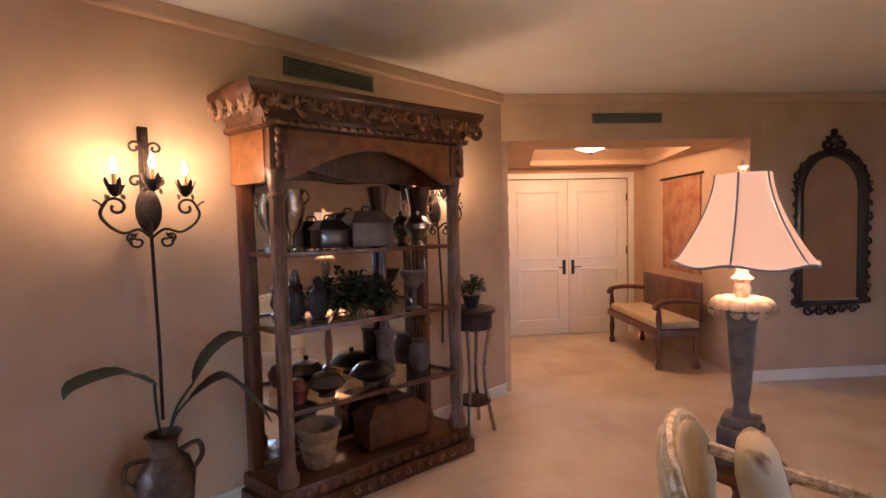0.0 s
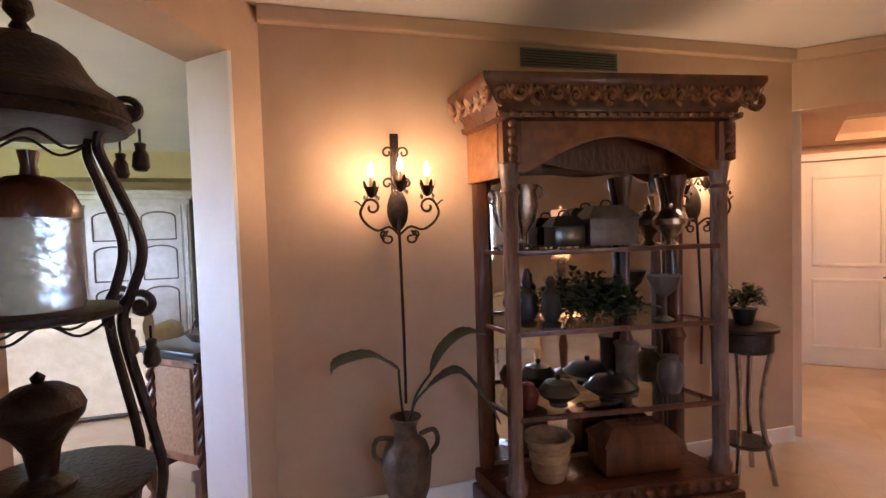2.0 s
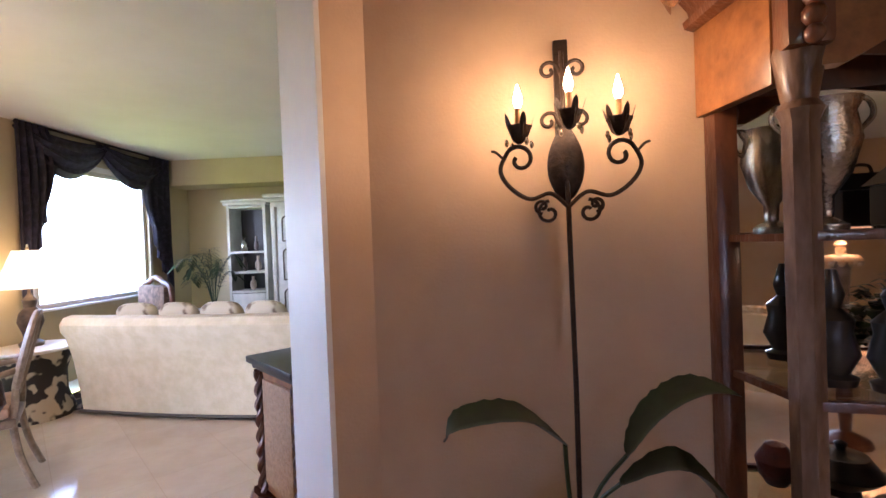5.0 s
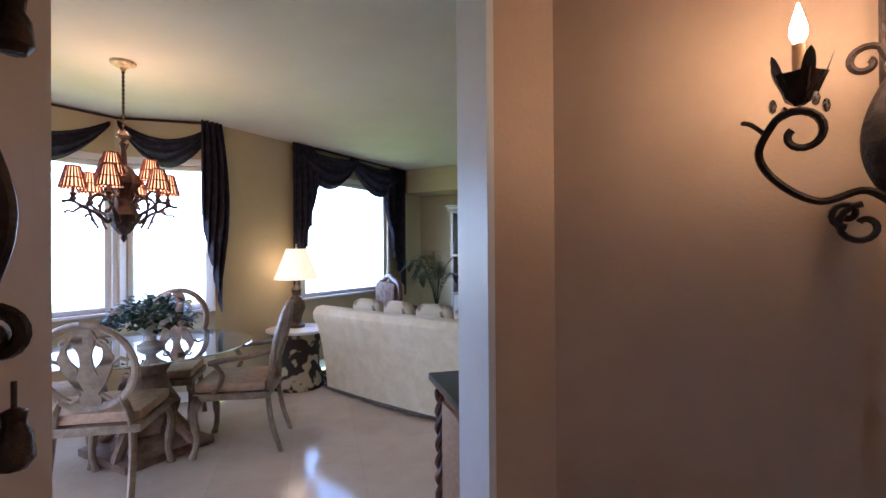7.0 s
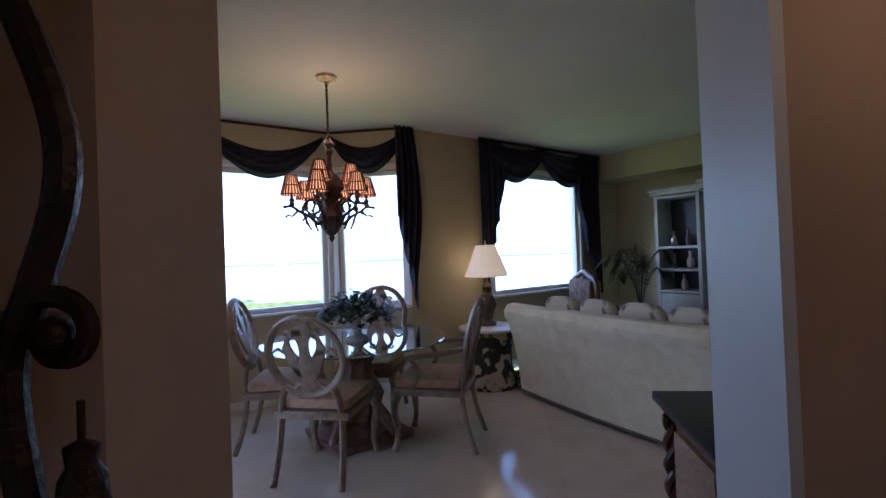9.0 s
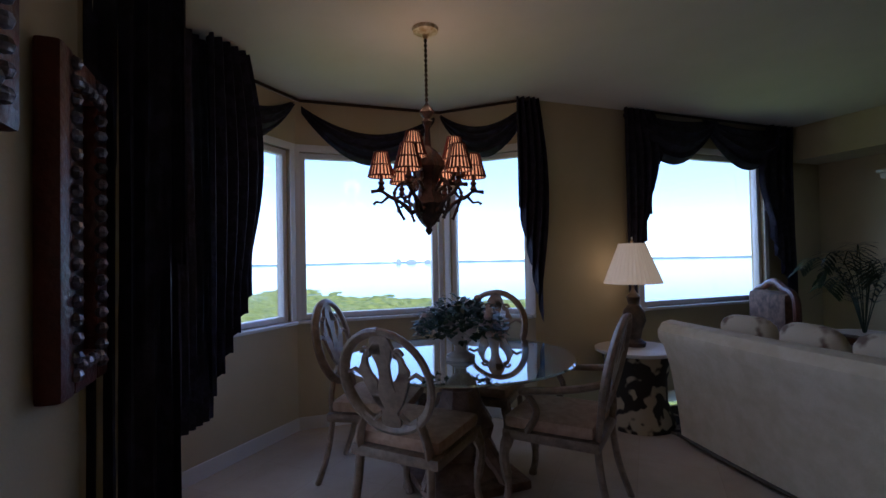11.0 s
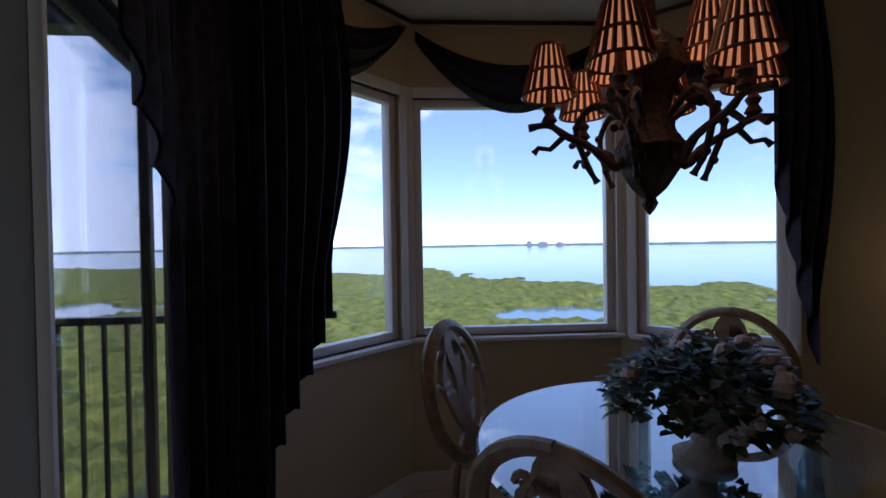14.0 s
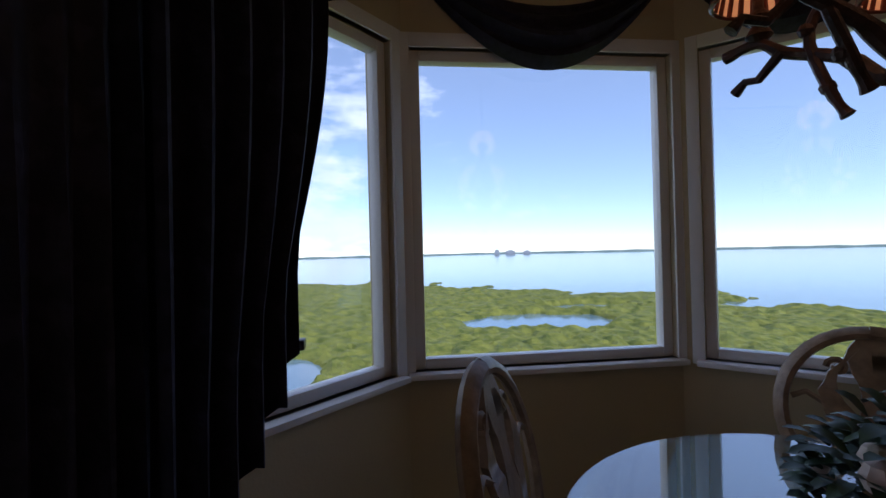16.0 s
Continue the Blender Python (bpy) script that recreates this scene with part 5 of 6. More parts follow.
    box(bm, -0.24, 0.24, -0.47, 0.0, 0.44, 0.51, 0.032)
    part("seat", bm, M_SEAT, c, "striped woven seat cushion")
    return c


def facing(x, y, tx, ty):
    return pose(x, y, 0, 0, 0, math.degrees(math.atan2(ty - y, tx - x)) + 90)


dining_chair(facing(-2.36, 0.885, *TC), "pickled wood dining chair with pierced oval back, near the opening", False, 0.78)
dining_chair(facing(-2.19, 1.98, *TC), "pickled wood dining armchair with oval back, beside the sofa", True)
dining_chair(facing(-3.24, 0.80, *TC), "pickled wood dining chair with an oval back under the bay window", False, 0.83, 0.25)
dining_chair(facing(-3.32, 1.90, *TC), "pickled wood dining chair with oval back by the window pier", False, 0.83, 0.25)

# ---- chandelier ----
ch = thing("chandelier", Matrix.Translation((-2.62, 1.17, 0)), "dark branch chandelier with nine lit beaded shades over the table", "chandelier")
part("canopy", lathe(bmesh.new(), [(0.075, 2.649), (0.07, 2.63), (0.02, 2.61), (0.012, 2.59)], n=20), M_GILT, ch, "tarnished brass canopy")
bm = tube(bmesh.new(), [(0, 0, 2.6), (0, 0, 2.2)], 0.006, 6)
for k in range(14):
    ball(bm, (0, 0, 2.58 - k * 0.028), 0.011, 4)
part("chain", bm, M_IRON, ch)
part("top_crown", lathe(bmesh.new(), [(0.01, 2.22), (0.025, 2.2), (0.045, 2.17), (0.015, 2.14), (0.03, 2.12), (0.015, 2.08), (0.02, 1.98)], n=12, wave=lambda a, z: 1 + 0.15 * math.cos(5 * a)), M_BRANCH, ch)
part("body", lathe(bmesh.new(), [(0.02, 1.98), (0.05, 1.95), (0.085, 1.90), (0.095, 1.86), (0.06, 1.82), (0.05, 1.76), (0.06, 1.70), (0.085, 1.66), (0.07, 1.60), (0.04, 1.55), (0.015, 1.525), (0.02, 1.51), (0.012, 1.495), (0.001, 1.48)], n=20, wave=lambda a, z: 1 + 0.1 * math.cos(6 * a)), M_BRANCH, ch, "carved leaf-wrapped body")


def arm(ang, r, zs, seed, upper):
    a = radians(ang)
    ca, sa = math.cos(a), math.sin(a)
    rnd = random.Random(seed)

    def q(rr, z):
        return (rr * ca + rnd.uniform(-.004, .004), rr * sa + rnd.uniform(-.004, .004), z)
    z0 = 1.90 if upper else 1.66
    zc = zs - 0.08
    bm = tube(bmesh.new(), curve([q(0.05, z0), q(r * 0.35, z0 - 0.05), q(r * 0.55, zc - 0.07 if not upper else zc - 0.03), q(r * 0.85, zc - 0.03), q(r, zc), q(r + 0.06, zc - 0.005)], 4), [0.013] * 8 + [0.0105] * 6 + [0.009] * 5 + [0.011] * 2, 8)
    if not upper:
        tube(bm, curve([q(0.06, 1.73), q(r * 0.5, 1.78), q(r * 0.72, 1.72), q(r * 0.62, 1.62), q(r * 0.52, 1.57)], 4), [0.010] * 6 + [0.0085] * 8 + [0.007, 0.008, 0.011], 8)
        for rr, zz in ((0.5, 1.775), (0.72, 1.72), (0.62, 1.62)):
            ball(bm, q(r * rr, zz), 0.0125, 4)
        tube(bm, [q(r * 0.85, zc - 0.03), q(r * 1.0, zc - 0.065), q(r * 1.1, zc - 0.06), q(r * 1.17, zc - 0.075)], [0.009, 0.0075, 0.007, 0.010], 7)
    b = part("arm", bm, M_BRANCH, ch, "knotted branch arm")
    bm = lathe(bmesh.new(), [(0.01, zc), (0.022, zc + 0.012), (0.012, zc + 0.03), (0.02, zc + 0.045), (0.009, zc + 0.06), (0.009, zs + 0.07)], (r * ca, r * sa), 10)
    part("candle_holder", bm, M_BRANCH, b)
    hs, rb, rt = 0.13, 0.069, 0.036
    sh = part("shade", lathe(bmesh.new(), [(rb - 0.001, zs), (rt - 0.001, zs + hs)], (r * ca, r * sa), 28), M_SHIN, b, "glowing cream shade lining")
    bmf = sh.data
    bm = bmesh.new()
    bm.from_mesh(bmf)
    bmesh.ops.delete(bm, geom=[f for f in bm.faces if abs(f.normal.z) > 0.9], context="FACES")
    bm.to_mesh(bmf)
    bm.free()
    sh.visible_shadow = False
    bm = bmesh.new()
    for k in range(20):
        t = 2 * math.pi * k / 20
        p0 = (r * ca + rb * 1.01 * math.cos(t), r * sa + rb * 1.01 * math.sin(t), zs)
        p1 = (r * ca + rt * 1.02 * math.cos(t), r * sa + rt * 1.02 * math.sin(t), zs + hs)
        tube(bm, [p0, p1], [0.0066, 0.0045], 4)
    for zz, rr in ((zs, rb), (zs + hs, rt), (zs + 0.06, rb - (rb - rt) * 0.48)):
        tube(bm, [(r * ca + rr * 1.04 * math.cos(2 * math.pi * k / 20), r * sa + rr * 1.04 * math.sin(2 * math.pi * k / 20), zz) for k in range(21)], 0.0045, 5)
    part("bead_stripes", bm, M_BEAD, b, "dark red bead stripes").visible_shadow = False


va0 = 90 + 68
for i in range(6):
    arm(va0 + 90 + 10 + 60 * i, 0.26, 1.81, 20 + i, False)
for i in range(3):
    arm(va0 + 90 + 62 + 120 * i, 0.15, 1.90, 40 + i, True)
bulb_light("chandelier_light", (-2.62, 1.17, 1.86), 1.6, color=(1, 0.5, 0.22), r=0.2)
bulb_light("chandelier_light", (-2.62, 1.17, 2.2), 0.7, color=(1, 0.5, 0.22), r=0.1)


# ---- curtains ----
def pleats(bm, p, q, z0, z1, amp=0.025, folds=9, gather=1.0, tip=None):
    """A hanging panel from p to q with folds; tip: how far the lower edge climbs towards q."""
    p, q = Vector((*p, 0)), Vector((*q, 0))
    d = q - p
    nrm = Vector((d.y, -d.x, 0)).normalized()
    nx, nz = folds * 6, 14
    grid = []
    for j in range(nz + 1):
        row = []
        for i in range(nx + 1):
            t = i / nx
            zl = z0 + (tip or 0) * (int(t * 5) / 5.0)
            z = z1 + (zl - z1) * j / nz
            w = amp * math.sin(2 * math.pi * folds * t) * (0.5 + 0.5 * j / nz) + 0.01 * math.sin(t * 40 + j * 0.5)
            row.append(bm.verts.new(p + d * t + nrm * (0.05 + w) + Vector((0, 0, z))))
        grid.append(row)
    back = [[bm.verts.new(v.co - nrm * 0.012) for v in row] for row in grid]
    for j in range(nz):
        for i in range(nx):
            bm.faces.new((grid[j][i], grid[j][i + 1], grid[j + 1][i + 1], grid[j + 1][i]))
            bm.faces.new((back[j + 1][i], back[j + 1][i + 1], back[j][i + 1], back[j][i]))
    for i in range(nx):
        bm.faces.new((grid[nz][i], grid[nz][i + 1], back[nz][i + 1], back[nz][i]))
    for j in range(nz):
        bm.faces.new((grid[j][0], grid[j + 1][0], back[j + 1][0], back[j][0]))
        bm.faces.new((grid[j + 1][nx], grid[j][nx], back[j][nx], back[j + 1][nx]))
    return bm


def swag(bm, p, q, zt, drop, depth=0.12, thick=0.26):
    """A draped swag from p to q: its top edge sags a little, its lower edge hangs by drop."""
    p, q = Vector((*p, zt)), Vector((*q, zt))
    d = q - p
    nrm = Vector((d.y, -d.x, 0)).normalized()
    nx, nz = 28, 16
    grid = []
    for j in range(nz + 1):
        v = j / nz
        row = []
        for i in range(nx + 1):
            t = i / nx
            s = math.sin(math.pi * t) ** 0.9
            z = -(drop - thick) * s - v * (thick * s + 0.05 * (1 - s))
            bulge = depth * (0.3 + 0.7 * math.sin(math.pi * v)) * (0.35 + 0.65 * s) + 0.018 * math.sin(v * 22 + 2 * t)
            row.append(bm.verts.new(p + d * t + nrm * bulge + Vector((0, 0, z))))
        grid.append(row)
    for j in range(nz):
        for i in range(nx):
            bm.faces.new((grid[j][i], grid[j][i + 1], grid[j + 1][i + 1], grid[j + 1][i]))
    b = [[bm.verts.new(vv.co - nrm * 0.01) for vv in row] for row in grid]
    for j in range(nz):
        for i in range(nx):
            bm.faces.new((b[j + 1][i], b[j + 1][i + 1], b[j][i + 1], b[j][i]))
    return bm


def cascade(bm, p, q, z1, za, zb, folds=5, amp=0.035, seed=1):
    """A jabot whose lower edge falls in steps from za at p to zb at q."""
    p, q = Vector((*p, 0)), Vector((*q, 0))
    d = q - p
    nrm = Vector((d.y, -d.x, 0)).normalized()
    nx, nz = folds * 8, 16
    grid = []
    for j in range(nz + 1):
        row = []
        for i in range(nx + 1):
            t = i / nx
            step = (int(t * folds) + max(0, (t * folds % 1) * 1.6 - 0.6)) / folds
            zl = za + (zb - za) * min(1, step)
            fan = 0.72 + 0.28 * math.sin(math.pi * min(1, j / nz * 1.2))
            w = amp * math.sin(2 * math.pi * folds * t + 0.6)
            row.append(bm.verts.new(p + d * (t * fan) + nrm * (0.06 + w) + Vector((0, 0, z1 + (zl - z1) * j / nz))))
        grid.append(row)
    back = [[bm.verts.new(v.co - nrm * 0.01) for v in row] for row in grid]
    for j in range(nz):
        for i in range(nx):
            bm.faces.new((grid[j][i], grid[j][i + 1], grid[j + 1][i + 1], grid[j + 1][i]))
            bm.faces.new((back[j + 1][i], back[j + 1][i + 1], back[j][i + 1], back[j][i]))
    return bm


ZT = 2.63
bc = thing("bay_curtain", Matrix.Identity(4), "navy damask swags and cascades hung across the bay window", "curtain")


def lerp(a, b, t):
    return (a[0] + (b[0] - a[0]) * t, a[1] + (b[1] - a[1]) * t)


part("swag", swag(bmesh.new(), lerp(B0, B1, 0.10), lerp(B0, B1, 0.95), ZT, 0.42), M_BLUE, bc, "draped navy swag")
part("swag", swag(bmesh.new(), lerp(B1, B2, 0.04), lerp(B1, B2, 0.96), ZT - 0.02, 0.46), M_BLUE, bc, "draped navy swag")
part("swag", swag(bmesh.new(), lerp(B2, B3, 0.04), lerp(B2, B3, 1.0), ZT, 0.42), M_BLUE, bc, "draped navy swag")
part("cascade", cascade(bmesh.new(), (-3.08, -0.02), (-3.41, 0.255), 2.64, 0.62, 1.15, 5, 0.04), M_BLUE, bc, "long stepped navy cascade")
part("cascade", cascade(bmesh.new(), (-3.50, 2.24), (-3.46, 2.50), 2.66, 1.75, 0.82, 4, 0.03), M_BLUE, bc, "long stepped navy cascade")
part("rod", tube(bmesh.new(), [Vector((*lerp(B0, B1, 0.05), 2.63)) + Vector((0.06, 0.06, 0)), Vector((B1[0] + 0.09, B1[1] + 0.03, 2.63)), Vector((B2[0] + 0.09, B2[1] - 0.03, 2.63)), Vector((B3[0] + 0.06, B3[1] - 0.05, 2.63))], 0.012, 8), M_IRON, bc)
wc = thing("window_curtain", Matrix.Identity(4), "navy damask curtain with swags on the living room window", "curtain")
part("side_panel", cascade(bmesh.new(), (-3.42, 3.26), (-3.42, 3.70), 2.64, 0.75, 1.95, 5, 0.03), M_BLUE, wc, "stepped navy side panel")
part("side_panel", cascade(bmesh.new(), (-3.29, 5.48), (-3.29, 4.96), 2.64, 0.75, 1.5, 4, 0.03), M_BLUE, wc, "stepped navy side panel")
part("swag", swag(bmesh.new(), (-3.42, 3.30), (-3.42, 4.42), 2.64, 0.46, 0.12, 0.40), M_BLUE, wc, "draped navy swag")
part("swag", swag(bmesh.new(), (-3.42, 4.26), (-3.42, 5.46), 2.64, 0.46, 0.12, 0.40), M_BLUE, wc, "draped navy swag")
part("rod", tube(bmesh.new(), [(-3.37, 3.28, 2.635), (-3.37, 5.47, 2.635)], 0.012, 8), M_IRON, wc)
dc = thing("door_curtain", Matrix.Identity(4), "heavy navy damask curtains and swag at the balcony door", "curtain")
part("side_panel", pleats(bmesh.new(), (-1.47, -0.10), (-1.58, 0.07), 0.03, 2.64, 0.015, 5), M_BLUE, dc, "full-length pleated navy panel")
part("cascade", cascade(bmesh.new(), (-1.51, 0.05), (-1.62, 0.03), 2.64, 1.35, 1.68, 3, 0.012), M_BLUE, dc, "stepped navy cascade")
part("cascade", cascade(bmesh.new(), (-2.92, -0.12), (-2.42, -0.02), 2.64, 1.5, 1.9, 3, 0.02), M_BLUE, dc, "long stepped navy cascade")
part("side_panel", pleats(bmesh.new(), (-2.87, -0.20), (-3.23, -0.02), 0.45, 2.64, 0.02, 6), M_BLUE, dc, "pleated navy panel between door and bay")
part("swag", swag(bmesh.new(), (-2.30, -0.10), (-3.20, -0.29), 2.64, 0.48), M_BLUE, dc, "draped navy swag")
part("swag", swag(bmesh.new(), (-1.52, 0.0), (-2.34, -0.13), 2.64, 0.48), M_BLUE, dc, "draped navy swag")
part("rod", tube(bmesh.new(), [(-3.2, -0.22, 2.635), (-1.52, 0.06, 2.635)], 0.012, 8), M_IRON, dc)

# ---- balcony door and rail ----
M_JAMB = mat("grey_aluminium", (0.30, 0.30, 0.33), 0.3, 0.4)
bd1 = new("door_3")
bd1.matrix_world = Matrix.Translation((*B0, 0)) @ Matrix.Rotation(math.atan2(DW[1] - B0[1], DW[0] - B0[0]), 4, "Z")
tagged(bd1, "sliding glass balcony door in a dark frame, one leaf slid open", "door", "", "structure")
bm = bmesh.new()
for x0, x1, z0, z1 in ((0.05, 0.09, 0.02, 2.08), (0.92, 0.965, 0.02, 2.08), (0.09, 0.92, 0.02, 0.10), (0.09, 0.92, 2.0, 2.08)):
    box(bm, x0, x1, -0.11, -0.075, z0, z1, 0.003)
part("sliding_leaf", bm, M_DARKMETAL, bd1, kind="structure")
part("pane", box(bmesh.new(), 0.09, 0.92, -0.095, -0.089, 0.10, 2.0), M_GLASS, bd1, kind="structure").visible_shadow = False
bm = bmesh.new()
for x0, x1, z0, z1 in ((0.055, 0.09, 0.02, 2.08), (1.02, 1.06, 0.02, 2.08), (0.09, 1.02, 0.02, 0.07), (0.09, 1.02, 2.03, 2.08)):
    box(bm, x0, x1, 0.0, 0.06, z0, z1, 0.004)
part("fixed_frame", bm, M_JAMB, bd1, "grey aluminium frame", kind="structure")
part("pane", box(bmesh.new(), 0.09, 1.02, 0.024, 0.03, 0.07, 2.03), M_GLASS, bd1, kind="structure").visible_shadow = False
# added white strip: the highlight on the grey frame's edge, put in as colour
part("edge_highlight", box(bmesh.new(), 1.045, 1.06, 0.06, 0.08, 0.02, 2.08, 0.003), M_FRAME, bd1, "white strip for the highlight along the frame edge", kind="structure")
bm = bmesh.new()
for x0, x1, z0, z1 in ((0.0, 0.05, 0.0, 2.17), (1.70, 1.76, 0.0, 2.17), (0.05, 1.70, 2.11, 2.17)):
    box(bm, x0, x1, 0.0, 0.022, z0, z1, 0.004)
part("casing", bm, M_JAMB, bd1, kind="structure")
part("track", box(bmesh.new(), 0.05, 1.70, -0.13, -0.02, 0.002, 0.018, 0.003), M_DARKMETAL, bd1, kind="structure")
# near-black colour puts the balcony ceiling's shade into the material
M_BCEIL = mat("soffit_in_shade", (0.05, 0.048, 0.045), 0.8)
RX = -3.98
put(prism(bmesh.new(), [(RX - 0.05, -3.3), (-1.52, -3.3), (-1.52, -0.30), (-3.28, -0.47), (RX - 0.05, 0.18)], -0.16, 0.004), M_OUT, None, "balcony_slab", smooth=False, kind="structure")
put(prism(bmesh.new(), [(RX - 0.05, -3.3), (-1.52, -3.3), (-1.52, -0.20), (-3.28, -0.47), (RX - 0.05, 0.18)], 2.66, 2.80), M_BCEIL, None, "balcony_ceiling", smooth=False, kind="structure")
put(box(bmesh.new(), RX - 0.08, RX + 0.06, -3.3, 0.12, 2.53, 2.66, 0.004), M_DARKMETAL, None, "balcony_beam", smooth=False, kind="structure")
rl = thing("balcony_rail", Matrix.Translation((RX, 0, 0)), "dark metal balcony railing with thin upright balusters", "railing")
part("top_rail", box(bmesh.new(), -0.03, 0.03, -3.28, 0.16, 1.02, 1.06, 0.006), M_DARKMETAL, rl)
part("bottom_rail", box(bmesh.new(), -0.02, 0.02, -3.28, 0.16, 0.08, 0.11, 0.004), M_DARKMETAL, rl)
for y in (-3.26, -1.95):
    part("post", box(bmesh.new(), -0.025, 0.025, y - 0.025, y + 0.025, 0.004, 1.02, 0.004), M_DARKMETAL, rl)
for i in range(29):
    y = -3.15 + i * 0.112
    part("baluster", box(bmesh.new(), -0.009, 0.009, y - 0.009, y + 0.009, 0.11, 1.02), M_DARKMETAL, rl)
r3 = thing("balcony_rail", Matrix.Translation((0, -3.25, 0)), "dark metal railing closing the balcony's end", "railing")
part("top_rail", box(bmesh.new(), RX + 0.03, -1.6, -0.03, 0.03, 1.02, 1.06, 0.006), M_DARKMETAL, r3)
for i in range(20):
    x = RX + 0.12 + i * 0.115
    part("baluster", box(bmesh.new(), x - 0.009, x + 0.009, -0.009, 0.009, 0.004, 1.02), M_DARKMETAL, r3)


# ---- pictures on the left wall ----
def picture(m, w, h, label):
    p = thing("picture", m, label, "picture")
    part("canvas", box(bmesh.new(), -w / 2 + 0.06, w / 2 - 0.06, -0.018, -0.004, -h / 2 + 0.06, h / 2 - 0.06), M_PAINTING, p)
    bm = bmesh.new()
    for a in ((-w / 2, -w / 2 + 0.07, -h / 2, h / 2), (w / 2 - 0.07, w / 2, -h / 2, h / 2), (-w / 2 + 0.07, w / 2 - 0.07, -h / 2, -h / 2 + 0.07), (-w / 2 + 0.07, w / 2 - 0.07, h / 2 - 0.07, h / 2)):
        box(bm, a[0], a[1], -0.045, 0, a[2], a[3], 0.012)
    part("frame", bm, M_REDW, p, "dark carved frame")
    bm = bmesh.new()
    for k in range(int(h / 0.035)):
        for s in (-1, 1):
            ball(bm, (s * (w / 2 - 0.06), -0.047, -h / 2 + 0.04 + k * 0.035), 0.014, 4)
    for k in range(int(w / 0.035) - 3):
        for s in (-1, 1):
            ball(bm, (-w / 2 + 0.08 + k * 0.035, -0.047, s * (h / 2 - 0.055)), 0.014, 4)
    part("beading", bm, M_SILVERFRAME, p, "silver beaded edge")


picture(pose(-1.32, -0.078, 1.435, 0, 0, 180), 0.27, 0.66, "dark picture in a beaded silver and brown frame on the wall")
picture(pose(-0.92, -0.078, 1.75, 0, 0, 180), 0.24, 0.40, "small dark picture in a beaded silver frame, hung higher up")

# ---- sofa ----
sfm = Matrix.Translation((-2.76, 3.03, 0)) @ Matrix.Rotation(math.atan2(-0.28, 2.06), 4, "Z")
sf = thing("sofa", sfm, "cream damask sofa with a rolled back and skirted base", "sofa")
L, Dp = 2.10, 0.95
bm = bmesh.new()
prof = [(0.10, 0.03), (0.085, 0.2), (0.05, 0.5), (0.0, 0.68), (-0.045, 0.74), (-0.05, 0.80), (-0.01, 0.855), (0.07, 0.87), (0.15, 0.84), (0.19, 0.78), (0.21, 0.5), (0.22, 0.3)]
nn = 30
rows = []
for i in range(nn + 1):
    t = i / nn
    bow = -0.05 * math.sin(math.pi * t)
    flare = 0
    rows.append([bm.verts.new((L * t + (0.05 * (z - 0.4) * (-1 if i == 0 else 1 if i == nn else 0)), y + bow + 0.003 * math.sin(t * 60 + z * 9), z)) for y, z in prof])
for a, b in zip(rows, rows[1:]):
    for i in range(len(prof) - 1):
        bm.faces.new((a[i], b[i], b[i + 1], a[i + 1]))
bm.faces.new(rows[0])
bm.faces.new(rows[-1][::-1])
bmesh.ops.recalc_face_normals(bm, faces=bm.faces)
part("backrest", bm, M_SOFA, sf, "rolled cream damask back")
part("base", box(bmesh.new(), 0.04, L - 0.04, 0.16, Dp, 0.05, 0.42, 0.03), M_SOFA, sf)
for x in (0.0, L - 0.2):
    bm = tube(bmesh.new(), [(x + 0.1, 0.12, 0.56), (x + 0.1, 0.5, 0.56), (x + 0.1, 0.93, 0.55)], 0.12, 16)
    box(bm, x + 0.01, x + 0.19, 0.12, 0.94, 0.03, 0.56, 0.03)
    part("arm", bm, M_SOFA, sf, "rolled arm")
for i in range(3):
    x = 0.2 + i * 0.567
    part("seat_cushion", box(bmesh.new(), x + 0.005, x + 0.56, 0.22, 0.93, 0.42, 0.55, 0.04), M_SOFA, sf)
part("welt", tube(bmesh.new(), [(L * i / 20, 0.085 - 0.05 * math.sin(math.pi * i / 20), 0.035) for i in range(21)], 0.012, 6), M_GROOVE, sf, "dark fringe at the floor")


def pillow(m, label, mt=M_PILLOW, s=0.22):
    bm = ball(bmesh.new(), (0, 0, 0), s, 9)
    for v in bm.verts:
        x, y, z = v.co / s
        v.co = Vector((math.copysign(abs(x) ** 0.55, x) * s, y * s * 0.42, math.copysign(abs(z) ** 0.55, z) * s))
    p = thing("pillow", m, label, "pillow", "pillows along the sofa")
    part("cushion", bm, mt, p)


for i in range(4):
    pillow(sfm @ pose(0.42 + i * 0.42, 0.32, 0.745, 14, 0, 4 * (-1) ** i), "cream floral cushion standing on the sofa against its back" if i < 3 else "brown-trimmed floral cushion at the sofa's end", s=0.20)

# ---- round side table and lamp ----
r2 = thing("side_table", Matrix.Translation((-3.12, 3.10, 0)), "round ivory-topped side table on a black and ivory scrollwork drum", "table")
part("top", lathe(bmesh.new(), [(0.30, 0.575), (0.32, 0.585), (0.32, 0.605), (0.30, 0.61)], n=40), M_WHITE, r2, "ivory marble top")
M_SCROLLW = mat("scrollwork_black", (0.018, 0.014, 0.012), 0.6, color2=(0.5, 0.42, 0.28), scale=8, detail=1.5, lo=0.49, hi=0.54)
part("drum", lathe(bmesh.new(), [(0.27, 0.0), (0.275, 0.05), (0.22, 0.2), (0.22, 0.38), (0.27, 0.56), (0.28, 0.575)], n=36), M_SCROLLW, r2, "black and ivory scroll-patterned drum")
l2 = thing("table_lamp", Matrix.Translation((-3.16, 3.12, 0.61)), "brown ceramic table lamp with a lit pleated cream shade", "lamp")
